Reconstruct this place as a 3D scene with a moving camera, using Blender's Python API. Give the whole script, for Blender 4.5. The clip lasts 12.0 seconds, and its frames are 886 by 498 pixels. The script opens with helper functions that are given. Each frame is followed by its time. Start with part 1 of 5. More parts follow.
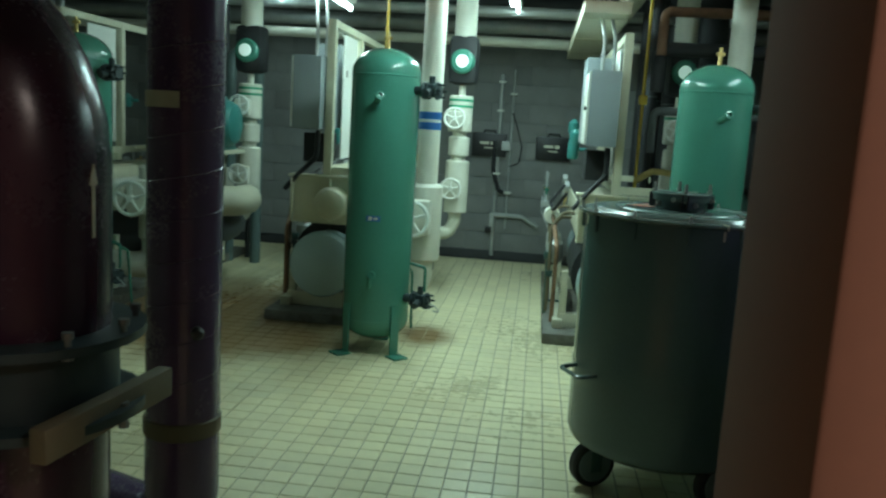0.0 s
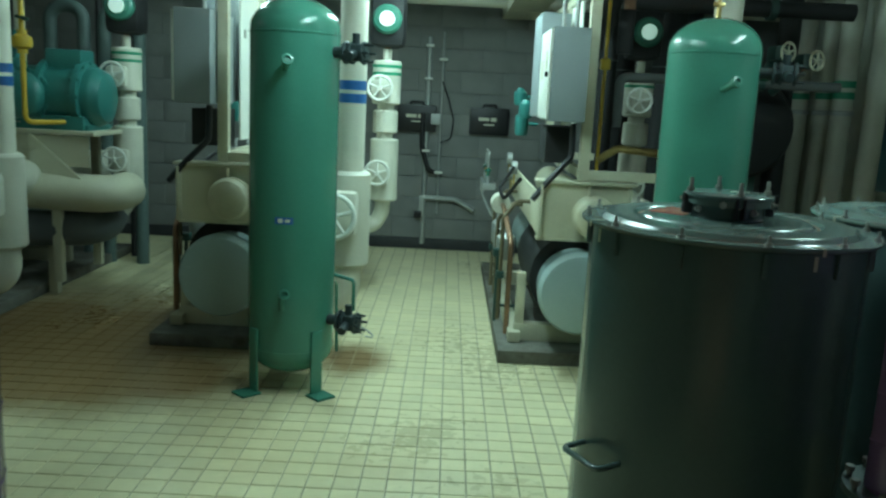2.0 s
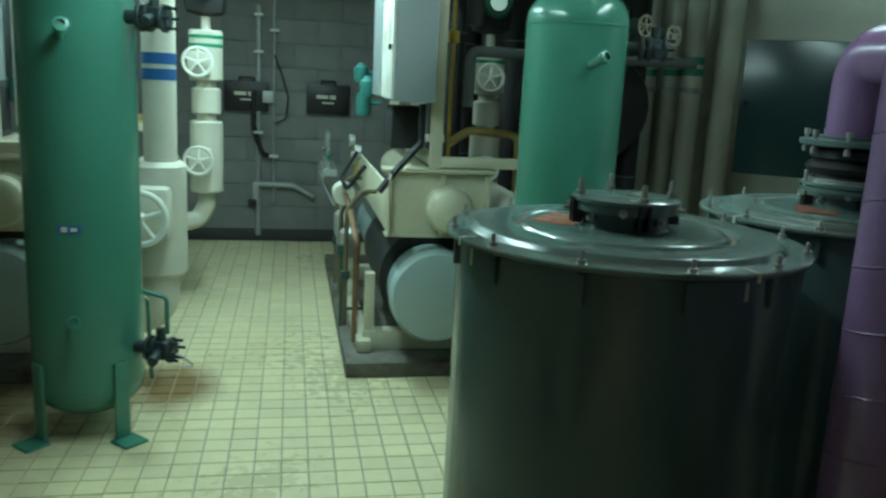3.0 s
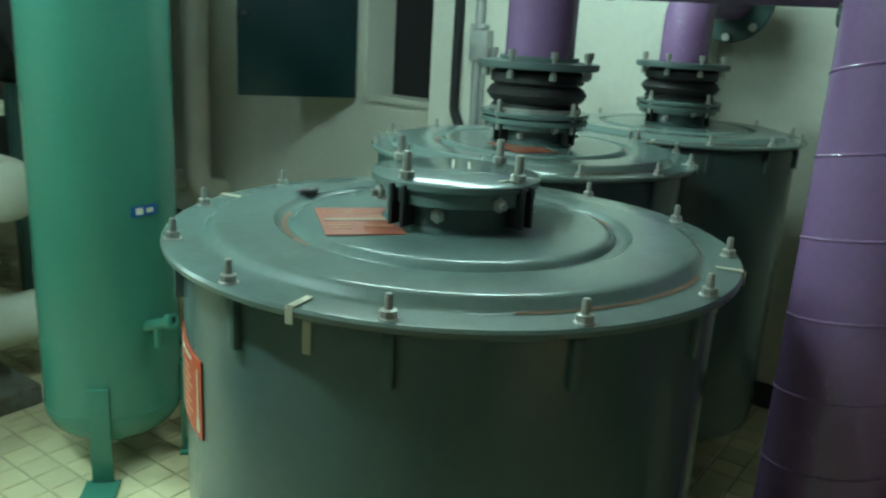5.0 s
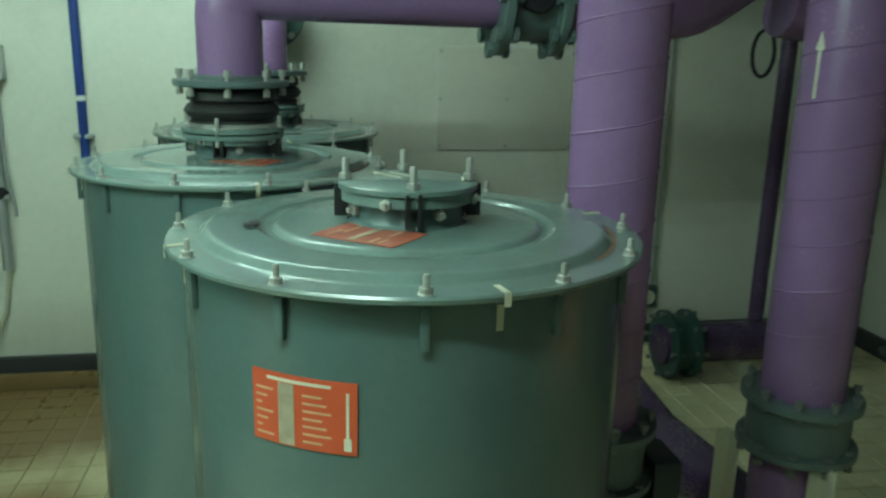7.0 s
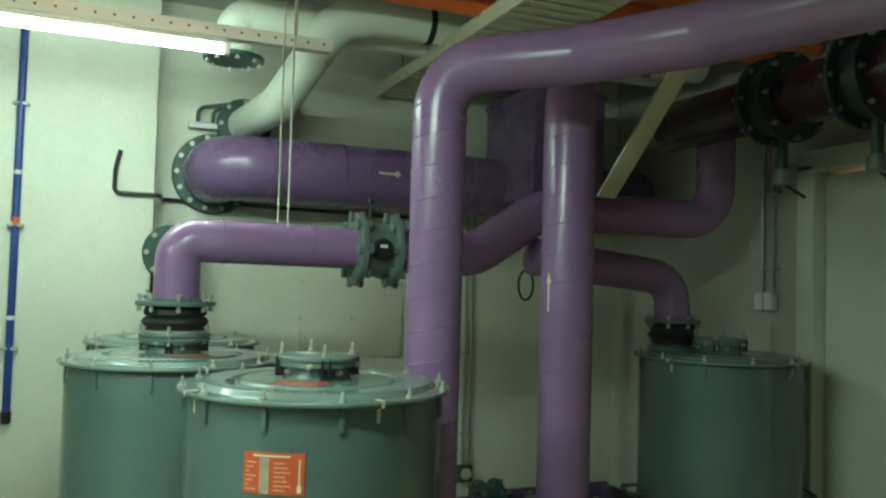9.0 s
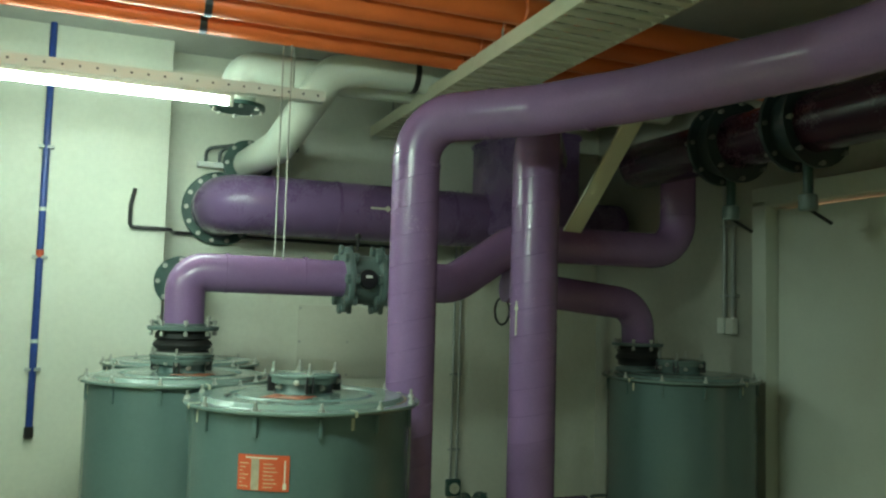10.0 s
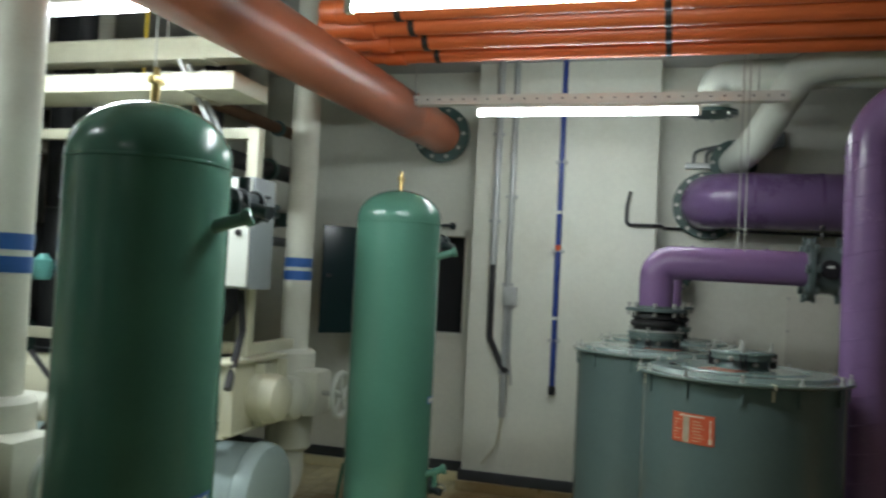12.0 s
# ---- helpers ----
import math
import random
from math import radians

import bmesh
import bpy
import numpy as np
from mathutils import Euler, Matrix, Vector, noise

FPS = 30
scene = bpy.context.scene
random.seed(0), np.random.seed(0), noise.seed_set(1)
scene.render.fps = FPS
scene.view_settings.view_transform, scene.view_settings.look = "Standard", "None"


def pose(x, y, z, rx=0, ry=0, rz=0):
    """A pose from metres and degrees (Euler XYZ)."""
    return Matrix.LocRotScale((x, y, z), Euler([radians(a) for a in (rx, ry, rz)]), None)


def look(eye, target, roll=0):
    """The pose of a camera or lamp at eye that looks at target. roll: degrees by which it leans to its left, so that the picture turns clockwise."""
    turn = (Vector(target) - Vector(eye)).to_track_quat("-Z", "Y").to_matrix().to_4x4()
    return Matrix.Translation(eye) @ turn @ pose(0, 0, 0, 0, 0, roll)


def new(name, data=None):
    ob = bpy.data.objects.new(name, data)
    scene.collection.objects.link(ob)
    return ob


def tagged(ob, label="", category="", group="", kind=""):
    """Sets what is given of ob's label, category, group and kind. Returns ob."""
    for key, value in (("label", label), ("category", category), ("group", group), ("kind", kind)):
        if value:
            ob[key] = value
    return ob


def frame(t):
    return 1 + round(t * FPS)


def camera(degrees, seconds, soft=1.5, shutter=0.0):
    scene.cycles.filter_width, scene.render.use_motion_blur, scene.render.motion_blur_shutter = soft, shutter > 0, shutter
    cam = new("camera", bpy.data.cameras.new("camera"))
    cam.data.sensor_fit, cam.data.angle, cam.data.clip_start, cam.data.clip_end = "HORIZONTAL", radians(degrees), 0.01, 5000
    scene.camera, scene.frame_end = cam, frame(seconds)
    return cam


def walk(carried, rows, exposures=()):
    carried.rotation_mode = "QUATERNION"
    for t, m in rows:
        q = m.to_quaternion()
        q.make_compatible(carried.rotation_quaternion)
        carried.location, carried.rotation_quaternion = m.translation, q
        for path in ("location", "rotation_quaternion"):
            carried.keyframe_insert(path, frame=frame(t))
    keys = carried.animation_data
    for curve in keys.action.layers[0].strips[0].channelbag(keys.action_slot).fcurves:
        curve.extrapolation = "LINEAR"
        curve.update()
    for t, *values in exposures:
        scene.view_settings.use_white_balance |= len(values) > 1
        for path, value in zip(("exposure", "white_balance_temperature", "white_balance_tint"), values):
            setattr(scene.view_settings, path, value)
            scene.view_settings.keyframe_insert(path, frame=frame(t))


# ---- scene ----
cam = camera(57.9, 12.0, soft=2.3, shutter=0.3)
PATH = [
    (0, (1.729, 2.916, 1.42), (1.512, 4.881, 1.117), 3.5),
    (0.5, (1.613, 3.142, 1.427), (1.532, 5.12, 1.141), 3.8),
    (1, (1.581, 3.405, 1.42), (1.518, 5.379, 1.11), 2.9),
    (1.5, (1.567, 3.646, 1.435), (1.51, 5.615, 1.09), 2.6),
    (2, (1.526, 3.957, 1.432), (1.522, 5.923, 1.066), 2.9),
    (2.5, (1.537, 4.217, 1.425), (1.721, 6.172, 1.043), 3.2),
    (3, (1.572, 4.517, 1.443), (1.949, 6.439, 1.037), 3.0),
    (3.5, (1.531, 4.768, 1.424), (2.211, 6.6, 0.996), 4.5),
    (3.7, (1.493, 4.885, 1.431), (2.386, 6.621, 0.998), 4.3),
    (5.3, (1.34, 5.688, 1.411), (3.039, 6.578, 0.843), 3.3),
    (5.5, (1.295, 5.783, 1.419), (3.075, 6.481, 0.833), 3.3),
    (6, (1.266, 5.991, 1.399), (3.139, 6.357, 0.8), 2.9),
    (6.5, (1.187, 6.147, 1.425), (3.1, 6.17, 0.842), 1.9),
    (7, (0.975, 6.364, 1.435), (2.883, 6.014, 0.947), 1.4),
    (7.5, (0.735, 6.478, 1.43), (2.629, 5.941, 1.074), -0.2),
    (7.7, (0.612, 6.522, 1.431), (2.506, 5.949, 1.14), -0.2),
    (9.3, (-0.145, 6.779, 1.455), (1.699, 6.014, 1.572), 1.9),
    (9.5, (-0.21, 6.755, 1.467), (1.643, 6.015, 1.596), 1.7),
    (10, (-0.441, 6.781, 1.46), (1.412, 6.042, 1.601), 1.6),
    (10.5, (-0.618, 6.77, 1.464), (1.291, 6.183, 1.572), 2.3),
    (11, (-0.796, 6.653, 1.449), (1.187, 6.406, 1.519), 2.6),
    (11.5, (-0.906, 6.565, 1.449), (1.087, 6.725, 1.51), 2.8),
    (12, (-1.01, 6.453, 1.439), (0.911, 7.007, 1.512), 2.9),
]
walk(cam, [(t, look(eye, target, roll)) for t, eye, target, roll in PATH],
     exposures=[(0.0, -0.05, 6300, 16), (1.5, 0.0, 6200, 13), (3.7, -0.13, 6250, 15), (5.3, 0.45, 6450, 11), (6.5, 0.32, 6800, 11), (7.7, 0.5, 6800, 9), (9.3, 0.55, 7500, 13), (10.5, 0.44, 7500, 20), (12.0, -0.2, 7100, 49)])

# ---- world and lamps ----
world = bpy.data.worlds.new("world")
world.use_nodes = True
world.node_tree.nodes["Background"].inputs[0].default_value = (0.02, 0.025, 0.022, 1)
world.node_tree.nodes["Background"].inputs[1].default_value = 0.3
scene.world = world
TUBE_COLOUR = (0.64, 1.0, 0.92)


# ---- materials ----
def material(name, colour, rough=0.5, metal=0.0, vary=0.12, scale=6.0, bump=0.05, dirt=0.0, dirt_colour=(0.05, 0.045, 0.035), random=0.0, island=0.0, coat=0.0, world_space=False, stain_range=(0.5, 0.72)):
    m = bpy.data.materials.new(name)
    m.use_nodes = True
    nt = m.node_tree
    n, l = nt.nodes, nt.links
    b = n["Principled BSDF"]
    b.inputs["Metallic"].default_value = metal
    b.inputs["Coat Weight"].default_value = coat
    tc = n.new("ShaderNodeTexCoord")
    big, fine = n.new("ShaderNodeTexNoise"), n.new("ShaderNodeTexNoise")
    big.inputs["Scale"].default_value, big.inputs["Detail"].default_value = scale, 6
    fine.inputs["Scale"].default_value, fine.inputs["Detail"].default_value = scale * 22, 4
    add = n.new("ShaderNodeVectorMath")
    info = n.new("ShaderNodeObjectInfo")
    if world_space:
        l.new(n.new("ShaderNodeNewGeometry").outputs["Position"], add.inputs[0])
    else:
        l.new(tc.outputs["Object"], add.inputs[0])
        l.new(info.outputs["Random"], add.inputs[1])
    l.new(add.outputs[0], big.inputs["Vector"])
    l.new(add.outputs[0], fine.inputs["Vector"])
    mixn = n.new("ShaderNodeMix")
    mixn.data_type = "FLOAT"
    mixn.inputs[0].default_value = 0.35
    l.new(big.outputs["Fac"], mixn.inputs[2])
    l.new(fine.outputs["Fac"], mixn.inputs[3])
    ramp = n.new("ShaderNodeMapRange")
    ramp.inputs["From Min"].default_value, ramp.inputs["From Max"].default_value = 0.3, 0.7
    ramp.inputs["To Min"].default_value, ramp.inputs["To Max"].default_value = 1 - vary, 1 + vary
    l.new(mixn.outputs[0], ramp.inputs["Value"])
    hsv = n.new("ShaderNodeHueSaturation")
    hsv.inputs["Color"].default_value = (*colour, 1)
    value = ramp.outputs[0]
    for amount, source in ((random, info.outputs["Random"]), (island, None)):
        if amount:
            if source is None:
                source = n.new("ShaderNodeNewGeometry").outputs["Random Per Island"]
            r = n.new("ShaderNodeMapRange")
            r.inputs["To Min"].default_value, r.inputs["To Max"].default_value = 1 - amount, 1 + amount
            l.new(source, r.inputs["Value"])
            mul = n.new("ShaderNodeMath")
            mul.operation = "MULTIPLY"
            l.new(value, mul.inputs[0])
            l.new(r.outputs[0], mul.inputs[1])
            value = mul.outputs[0]
    l.new(value, hsv.inputs["Value"])
    out = hsv.outputs[0]
    if dirt:
        stain = n.new("ShaderNodeTexNoise")
        stain.inputs["Scale"].default_value, stain.inputs["Detail"].default_value, stain.inputs["Roughness"].default_value = scale * 0.45, 9, 0.7
        l.new(add.outputs[0], stain.inputs["Vector"])
        sr = n.new("ShaderNodeMapRange")
        sr.inputs["From Min"].default_value, sr.inputs["From Max"].default_value = stain_range
        sr.inputs["To Max"].default_value = dirt
        l.new(stain.outputs["Fac"], sr.inputs["Value"])
        mix = n.new("ShaderNodeMix")
        mix.data_type = "RGBA"
        l.new(sr.outputs[0], mix.inputs[0])
        l.new(out, mix.inputs[6])
        mix.inputs[7].default_value = (*dirt_colour, 1)
        out = mix.outputs[2]
    l.new(out, b.inputs["Base Color"])
    rr = n.new("ShaderNodeMapRange")
    rr.inputs["To Min"].default_value, rr.inputs["To Max"].default_value = max(0.02, rough - 0.12), min(1, rough + 0.12)
    l.new(mixn.outputs[0], rr.inputs["Value"])
    l.new(rr.outputs[0], b.inputs["Roughness"])
    if bump:
        bp = n.new("ShaderNodeBump")
        bp.inputs["Strength"].default_value, bp.inputs["Distance"].default_value = bump, 0.01
        l.new(mixn.outputs[0], bp.inputs["Height"])
        l.new(bp.outputs[0], b.inputs["Normal"])
    return m


def glow(name, colour, strength):
    m = bpy.data.materials.new(name)
    m.use_nodes = True
    b = m.node_tree.nodes["Principled BSDF"]
    b.inputs["Base Color"].default_value = (0.9, 0.9, 0.9, 1)
    b.inputs["Emission Color"].default_value = (*colour, 1)
    b.inputs["Emission Strength"].default_value = strength
    return m


TILE = material("floor tile", (0.72, 0.66, 0.42), 0.30, vary=0.10, scale=0.9, bump=0.06, dirt=0.5, dirt_colour=(0.42, 0.29, 0.10), world_space=True, stain_range=(0.46, 0.74), random=0.07)
TILE_REST = material("floor tile rest", (0.72, 0.66, 0.42), 0.30, vary=0.10, scale=0.9, bump=0.06, dirt=0.5, dirt_colour=(0.42, 0.29, 0.10), world_space=True, stain_range=(0.46, 0.74), island=0.07)


def soil(m, spots, colour, strength=0.93):
    """Adds ragged rusty spills to a floor material: each spot is (x, y, half width, half depth)."""
    nt = m.node_tree
    n, l = nt.nodes, nt.links
    b = n["Principled BSDF"]
    old = b.inputs["Base Color"].links[0].from_socket
    geo = n.new("ShaderNodeNewGeometry")
    noise = n.new("ShaderNodeTexNoise")
    noise.inputs["Scale"].default_value, noise.inputs["Detail"].default_value, noise.inputs["Roughness"].default_value = 2.6, 8, 0.65
    l.new(geo.outputs["Position"], noise.inputs["Vector"])
    total = None
    for x, y, a, c in spots:
        sub = n.new("ShaderNodeVectorMath")
        sub.operation = "SUBTRACT"
        l.new(geo.outputs["Position"], sub.inputs[0])
        sub.inputs[1].default_value = (x, y, 0)
        scl = n.new("ShaderNodeVectorMath")
        scl.operation = "MULTIPLY"
        l.new(sub.outputs[0], scl.inputs[0])
        scl.inputs[1].default_value = (1 / a, 1 / c, 0)
        ln = n.new("ShaderNodeVectorMath")
        ln.operation = "LENGTH"
        l.new(scl.outputs[0], ln.inputs[0])
        mr = n.new("ShaderNodeMapRange")
        mr.inputs["From Min"].default_value, mr.inputs["From Max"].default_value = 0.35, 1.25
        mr.inputs["To Min"].default_value, mr.inputs["To Max"].default_value = 1.0, 0.0
        l.new(ln.outputs["Value"], mr.inputs["Value"])
        if total is None:
            total = mr.outputs[0]
        else:
            mx = n.new("ShaderNodeMath")
            mx.operation = "MAXIMUM"
            l.new(total, mx.inputs[0])
            l.new(mr.outputs[0], mx.inputs[1])
            total = mx.outputs[0]
    add = n.new("ShaderNodeMath")
    add.operation = "ADD"
    l.new(total, add.inputs[0])
    l.new(noise.outputs["Fac"], add.inputs[1])
    edge = n.new("ShaderNodeMapRange")
    edge.inputs["From Min"].default_value, edge.inputs["From Max"].default_value = 0.62, 1.30
    edge.inputs["To Max"].default_value = strength
    l.new(add.outputs[0], edge.inputs["Value"])
    mix = n.new("ShaderNodeMix")
    mix.data_type = "RGBA"
    l.new(edge.outputs[0], mix.inputs[0])
    l.new(old, mix.inputs[6])
    mix.inputs[7].default_value = (*colour, 1)
    l.new(mix.outputs[2], b.inputs["Base Color"])


for m in (TILE, TILE_REST):
    soil(m, ((-0.7, 8.35, 1.5, 1.2), (0.1, 7.8, 0.6, 0.5), (-0.3, 7.6, 0.7, 0.45), (-1.6, 6.9, 1.0, 0.9), (3.6, 8.2, 0.9, 0.75), (4.1, 7.3, 0.6, 0.9), (3.2, 7.3, 0.5, 0.5), (1.05, 8.2, 0.22, 0.3)), (0.185, 0.102, 0.035))
GROUT = material("grout", (0.36, 0.32, 0.21), 0.9, vary=0.2, scale=4)
BLOCK = material("concrete block", (0.205, 0.21, 0.205), 0.85, vary=0.14, scale=5, bump=0.25, random=0.08)
MORTAR = material("mortar", (0.20, 0.21, 0.21), 0.9, vary=0.12, scale=5, bump=0.2)
WALL = material("painted wall", (0.68, 0.69, 0.60), 0.6, vary=0.08, scale=1.6, bump=0.12, dirt=0.38, dirt_colour=(0.40, 0.37, 0.26))
PLATE = material("grey plate paint", (0.58, 0.57, 0.49), 0.55, vary=0.07, scale=3, bump=0.05, dirt=0.25, dirt_colour=(0.33, 0.30, 0.22))
WALL_DARK = material("grey wall", (0.45, 0.45, 0.39), 0.75, vary=0.1, scale=1.6, bump=0.15, dirt=0.3, dirt_colour=(0.2, 0.19, 0.15))
CEILING = material("concrete ceiling", (0.40, 0.40, 0.37), 0.85, vary=0.12, scale=2, bump=0.2)
SKIRT = material("dark skirting", (0.035, 0.038, 0.042), 0.5, vary=0.2, scale=8)
CORRIDOR = material("corridor paint", (0.64, 0.50, 0.37), 0.6, vary=0.08, scale=2, bump=0.1)
# Corridor brown made darker so less light bounces into the room.
CORRIDOR_LOW_BOUNCE = material("corridor wall paint", (0.20, 0.135, 0.095), 0.7, vary=0.1, scale=2, bump=0.1)
JAMB = material("jamb paint", (0.17, 0.075, 0.045), 0.92, vary=0.08, scale=3)
DOOR = material("door paint", (0.55, 0.58, 0.52), 0.45, vary=0.05, scale=3, dirt=0.2, dirt_colour=(0.3, 0.29, 0.24))
PURPLE = material("purple paint", (0.25, 0.135, 0.285), 0.24, vary=0.10, scale=5, bump=0.04, dirt=0.18, dirt_colour=(0.12, 0.06, 0.15))
HEADER_PURPLE = material("header purple paint", (0.165, 0.092, 0.205), 0.28, vary=0.08, scale=5, bump=0.04)
# Purple with shade put into the colour, for pipes in unlit spots.
PURPLE_SHADED = material("dark purple paint", (0.085, 0.048, 0.105), 0.26, vary=0.1, scale=5, bump=0.04)
RED_PIPE = material("maroon paint", (0.040, 0.013, 0.027), 0.26, vary=0.1, scale=5, bump=0.04)
ORANGE = material("orange paint", (0.72, 0.14, 0.035), 0.38, vary=0.08, scale=5, bump=0.04, dirt=0.15, dirt_colour=(0.3, 0.07, 0.03))
ORANGE_DULL = material("dull orange paint", (0.50, 0.135, 0.065), 0.38, vary=0.12, scale=4, bump=0.06, dirt=0.25, dirt_colour=(0.28, 0.08, 0.04))
# Grey-green enamel of the drums, darkened for the shade on their sides.
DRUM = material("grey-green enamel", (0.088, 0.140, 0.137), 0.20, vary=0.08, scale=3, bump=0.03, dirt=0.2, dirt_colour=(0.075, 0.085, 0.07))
# The same enamel in a lighter, lit tone for lids and caps, with dirt.
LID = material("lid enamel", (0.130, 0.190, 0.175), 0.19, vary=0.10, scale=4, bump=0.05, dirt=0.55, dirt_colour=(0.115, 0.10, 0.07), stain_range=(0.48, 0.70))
GREEN = material("green paint", (0.05, 0.20, 0.145), 0.22, vary=0.07, scale=3, bump=0.03, dirt=0.12, dirt_colour=(0.03, 0.12, 0.08))
GREEN_DARK = material("dark green metal", (0.025, 0.07, 0.06), 0.45, vary=0.2, scale=14, bump=0.1)
TEAL = material("teal paint", (0.03, 0.18, 0.165), 0.4, vary=0.12, scale=8, bump=0.06)
CREAM = material("cream paint", (0.60, 0.58, 0.44), 0.45, vary=0.08, scale=5, bump=0.05, dirt=0.35, dirt_colour=(0.33, 0.26, 0.15))
INSUL = material("insulation wrap", (0.58, 0.58, 0.49), 0.55, vary=0.09, scale=5, bump=0.15, dirt=0.25, dirt_colour=(0.30, 0.27, 0.19))
WHITE_PIPE = material("white pipe jacket", (0.66, 0.70, 0.62), 0.45, vary=0.06, scale=4, bump=0.06, dirt=0.15, dirt_colour=(0.4, 0.4, 0.33))
BLUEGREY = material("pale blue enamel", (0.34, 0.44, 0.44), 0.24, vary=0.07, scale=4, bump=0.03)
PANEL_GREY = material("grey cabinet", (0.26, 0.30, 0.31), 0.42, vary=0.05, scale=5)
FOAM = material("black foam insulation", (0.012, 0.013, 0.014), 0.65, vary=0.2, scale=10, bump=0.2)
GREY_FOAM = material("grey foam insulation", (0.10, 0.115, 0.115), 0.7, vary=0.12, scale=8, bump=0.15)
BLACK = material("black plastic", (0.012, 0.012, 0.014), 0.4, vary=0.2, scale=10)
RUBBER = material("black rubber", (0.018, 0.018, 0.018), 0.55, vary=0.2, scale=12, bump=0.1)
STEEL = material("zinc steel", (0.44, 0.44, 0.40), 0.38, 0.6, vary=0.15, scale=18, bump=0.05)
GALV = material("galvanised steel", (0.42, 0.44, 0.43), 0.5, 0.6, vary=0.15, scale=10, bump=0.05)
COPPER = material("copper pipe", (0.27, 0.16, 0.10), 0.4, 0.7, vary=0.2, scale=12)
BRASS = material("brass", (0.55, 0.40, 0.16), 0.35, 0.9, vary=0.15, scale=18)
FLANGE = material("grey-green flange", (0.10, 0.145, 0.14), 0.4, vary=0.15, scale=14, bump=0.08)
FLANGE_DARK = material("blackened flange", (0.018, 0.034, 0.036), 0.5, vary=0.2, scale=14, bump=0.1)
CONCRETE = material("plinth concrete", (0.17, 0.17, 0.145), 0.8, vary=0.25, scale=5, bump=0.3, dirt=0.9, dirt_colour=(0.05, 0.036, 0.022), stain_range=(0.42, 0.62))
STICKER = material("orange label", (0.62, 0.085, 0.03), 0.5, vary=0.1, scale=20, dirt=0.2, dirt_colour=(0.35, 0.07, 0.03))
STICKER_FADED = material("faded orange label", (0.36, 0.085, 0.05), 0.5, vary=0.15, scale=16, dirt=0.5, dirt_colour=(0.20, 0.12, 0.09))
STICKER_WHITE = material("white label print", (0.62, 0.60, 0.48), 0.55, vary=0.12, scale=40, dirt=0.2, dirt_colour=(0.3, 0.28, 0.2))
WHITE = material("white enamel", (0.72, 0.74, 0.68), 0.4, vary=0.04, scale=6)
BLUE = material("blue paint", (0.012, 0.045, 0.22), 0.4, vary=0.12, scale=12)
BAND_BLUE = material("blue band", (0.01, 0.09, 0.28), 0.4, vary=0.1, scale=12)
BAND_GREEN = material("green band", (0.02, 0.26, 0.14), 0.4, vary=0.1, scale=12)
TAPE = material("paper tape", (0.50, 0.48, 0.36), 0.7, vary=0.12, scale=30)
YELLOW = material("yellow paint", (0.55, 0.36, 0.03), 0.45, vary=0.1, scale=10)
HATCH = material("hatch dark green", (0.010, 0.032, 0.034), 0.22, vary=0.12, scale=5)
TAN = material("tan primer", (0.13, 0.105, 0.06), 0.7, vary=0.15, scale=8, bump=0.05)
BOLT_DULL = material("dull bolt steel", (0.20, 0.21, 0.20), 0.5, 0.4, vary=0.2, scale=20)
LABEL_PRINT = material("faded label print", (0.60, 0.36, 0.22), 0.55, vary=0.15, scale=40, dirt=0.3, dirt_colour=(0.4, 0.16, 0.08))
LABEL_WORN = material("worn label strip", (0.40, 0.33, 0.24), 0.6, vary=0.25, scale=30, dirt=0.6, dirt_colour=(0.22, 0.12, 0.07))
# Near-black colour that stands in for the shade inside the wall opening.
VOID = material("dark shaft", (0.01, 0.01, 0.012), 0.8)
RUST = material("rusty steel", (0.16, 0.08, 0.045), 0.8, vary=0.3, scale=16, bump=0.2)
TUBE = glow("fluorescent tube", TUBE_COLOUR, 120.0)
TUBE_DIM = glow("aged fluorescent tube", TUBE_COLOUR, 42.0)
TUBE_MID = glow("worn fluorescent tube", TUBE_COLOUR, 68.0)
TUBE_OLD = glow("old fluorescent tube", TUBE_COLOUR, 16.0)
GAUGE = glow("green lit dial", (0.55, 1.0, 0.75), 0.35)


# ---- mesh helpers ----
def box(bm, c, s, bevel=0.0, m=None):
    r = bmesh.ops.create_cube(bm, size=1)
    vs = r["verts"]
    bmesh.ops.scale(bm, vec=s, verts=vs)
    if bevel:
        es = {e for v in vs for e in v.link_edges}
        q = bmesh.ops.bevel(bm, geom=list(es), offset=bevel, segments=2, profile=0.6, affect="EDGES")
        vs = list({v for f in q["faces"] for v in f.verts} | {v for v in vs if v.is_valid})
    bmesh.ops.transform(bm, matrix=Matrix.Translation(c) @ (m or Matrix()), verts=vs)
    return bm


def lathe(bm, profile, m=None, seg=32):
    """Turns a profile of (radius, height) round the z axis."""
    m = m or Matrix()
    rings = []
    for r, z in profile:
        if r < 1e-5:
            rings.append([bm.verts.new(m @ Vector((0, 0, z)))])
        else:
            rings.append([bm.verts.new(m @ Vector((r * math.cos(2 * math.pi * k / seg), r * math.sin(2 * math.pi * k / seg), z))) for k in range(seg)])
    for a, b in zip(rings, rings[1:]):
        if len(a) == 1 and len(b) == 1:
            continue
        for k in range(seg):
            j = (k + 1) % seg
            q = [a[k % len(a)], a[j % len(a)], b[j % len(b)], b[k % len(b)]]
            q = list(dict.fromkeys(q))
            bm.faces.new(q)
    return bm


def along(p0, p1):
    """A pose at p0 whose z axis points to p1."""
    p0, p1 = Vector(p0), Vector(p1)
    return Matrix.Translation(p0) @ (p1 - p0).to_track_quat("Z", "Y").to_matrix().to_4x4()


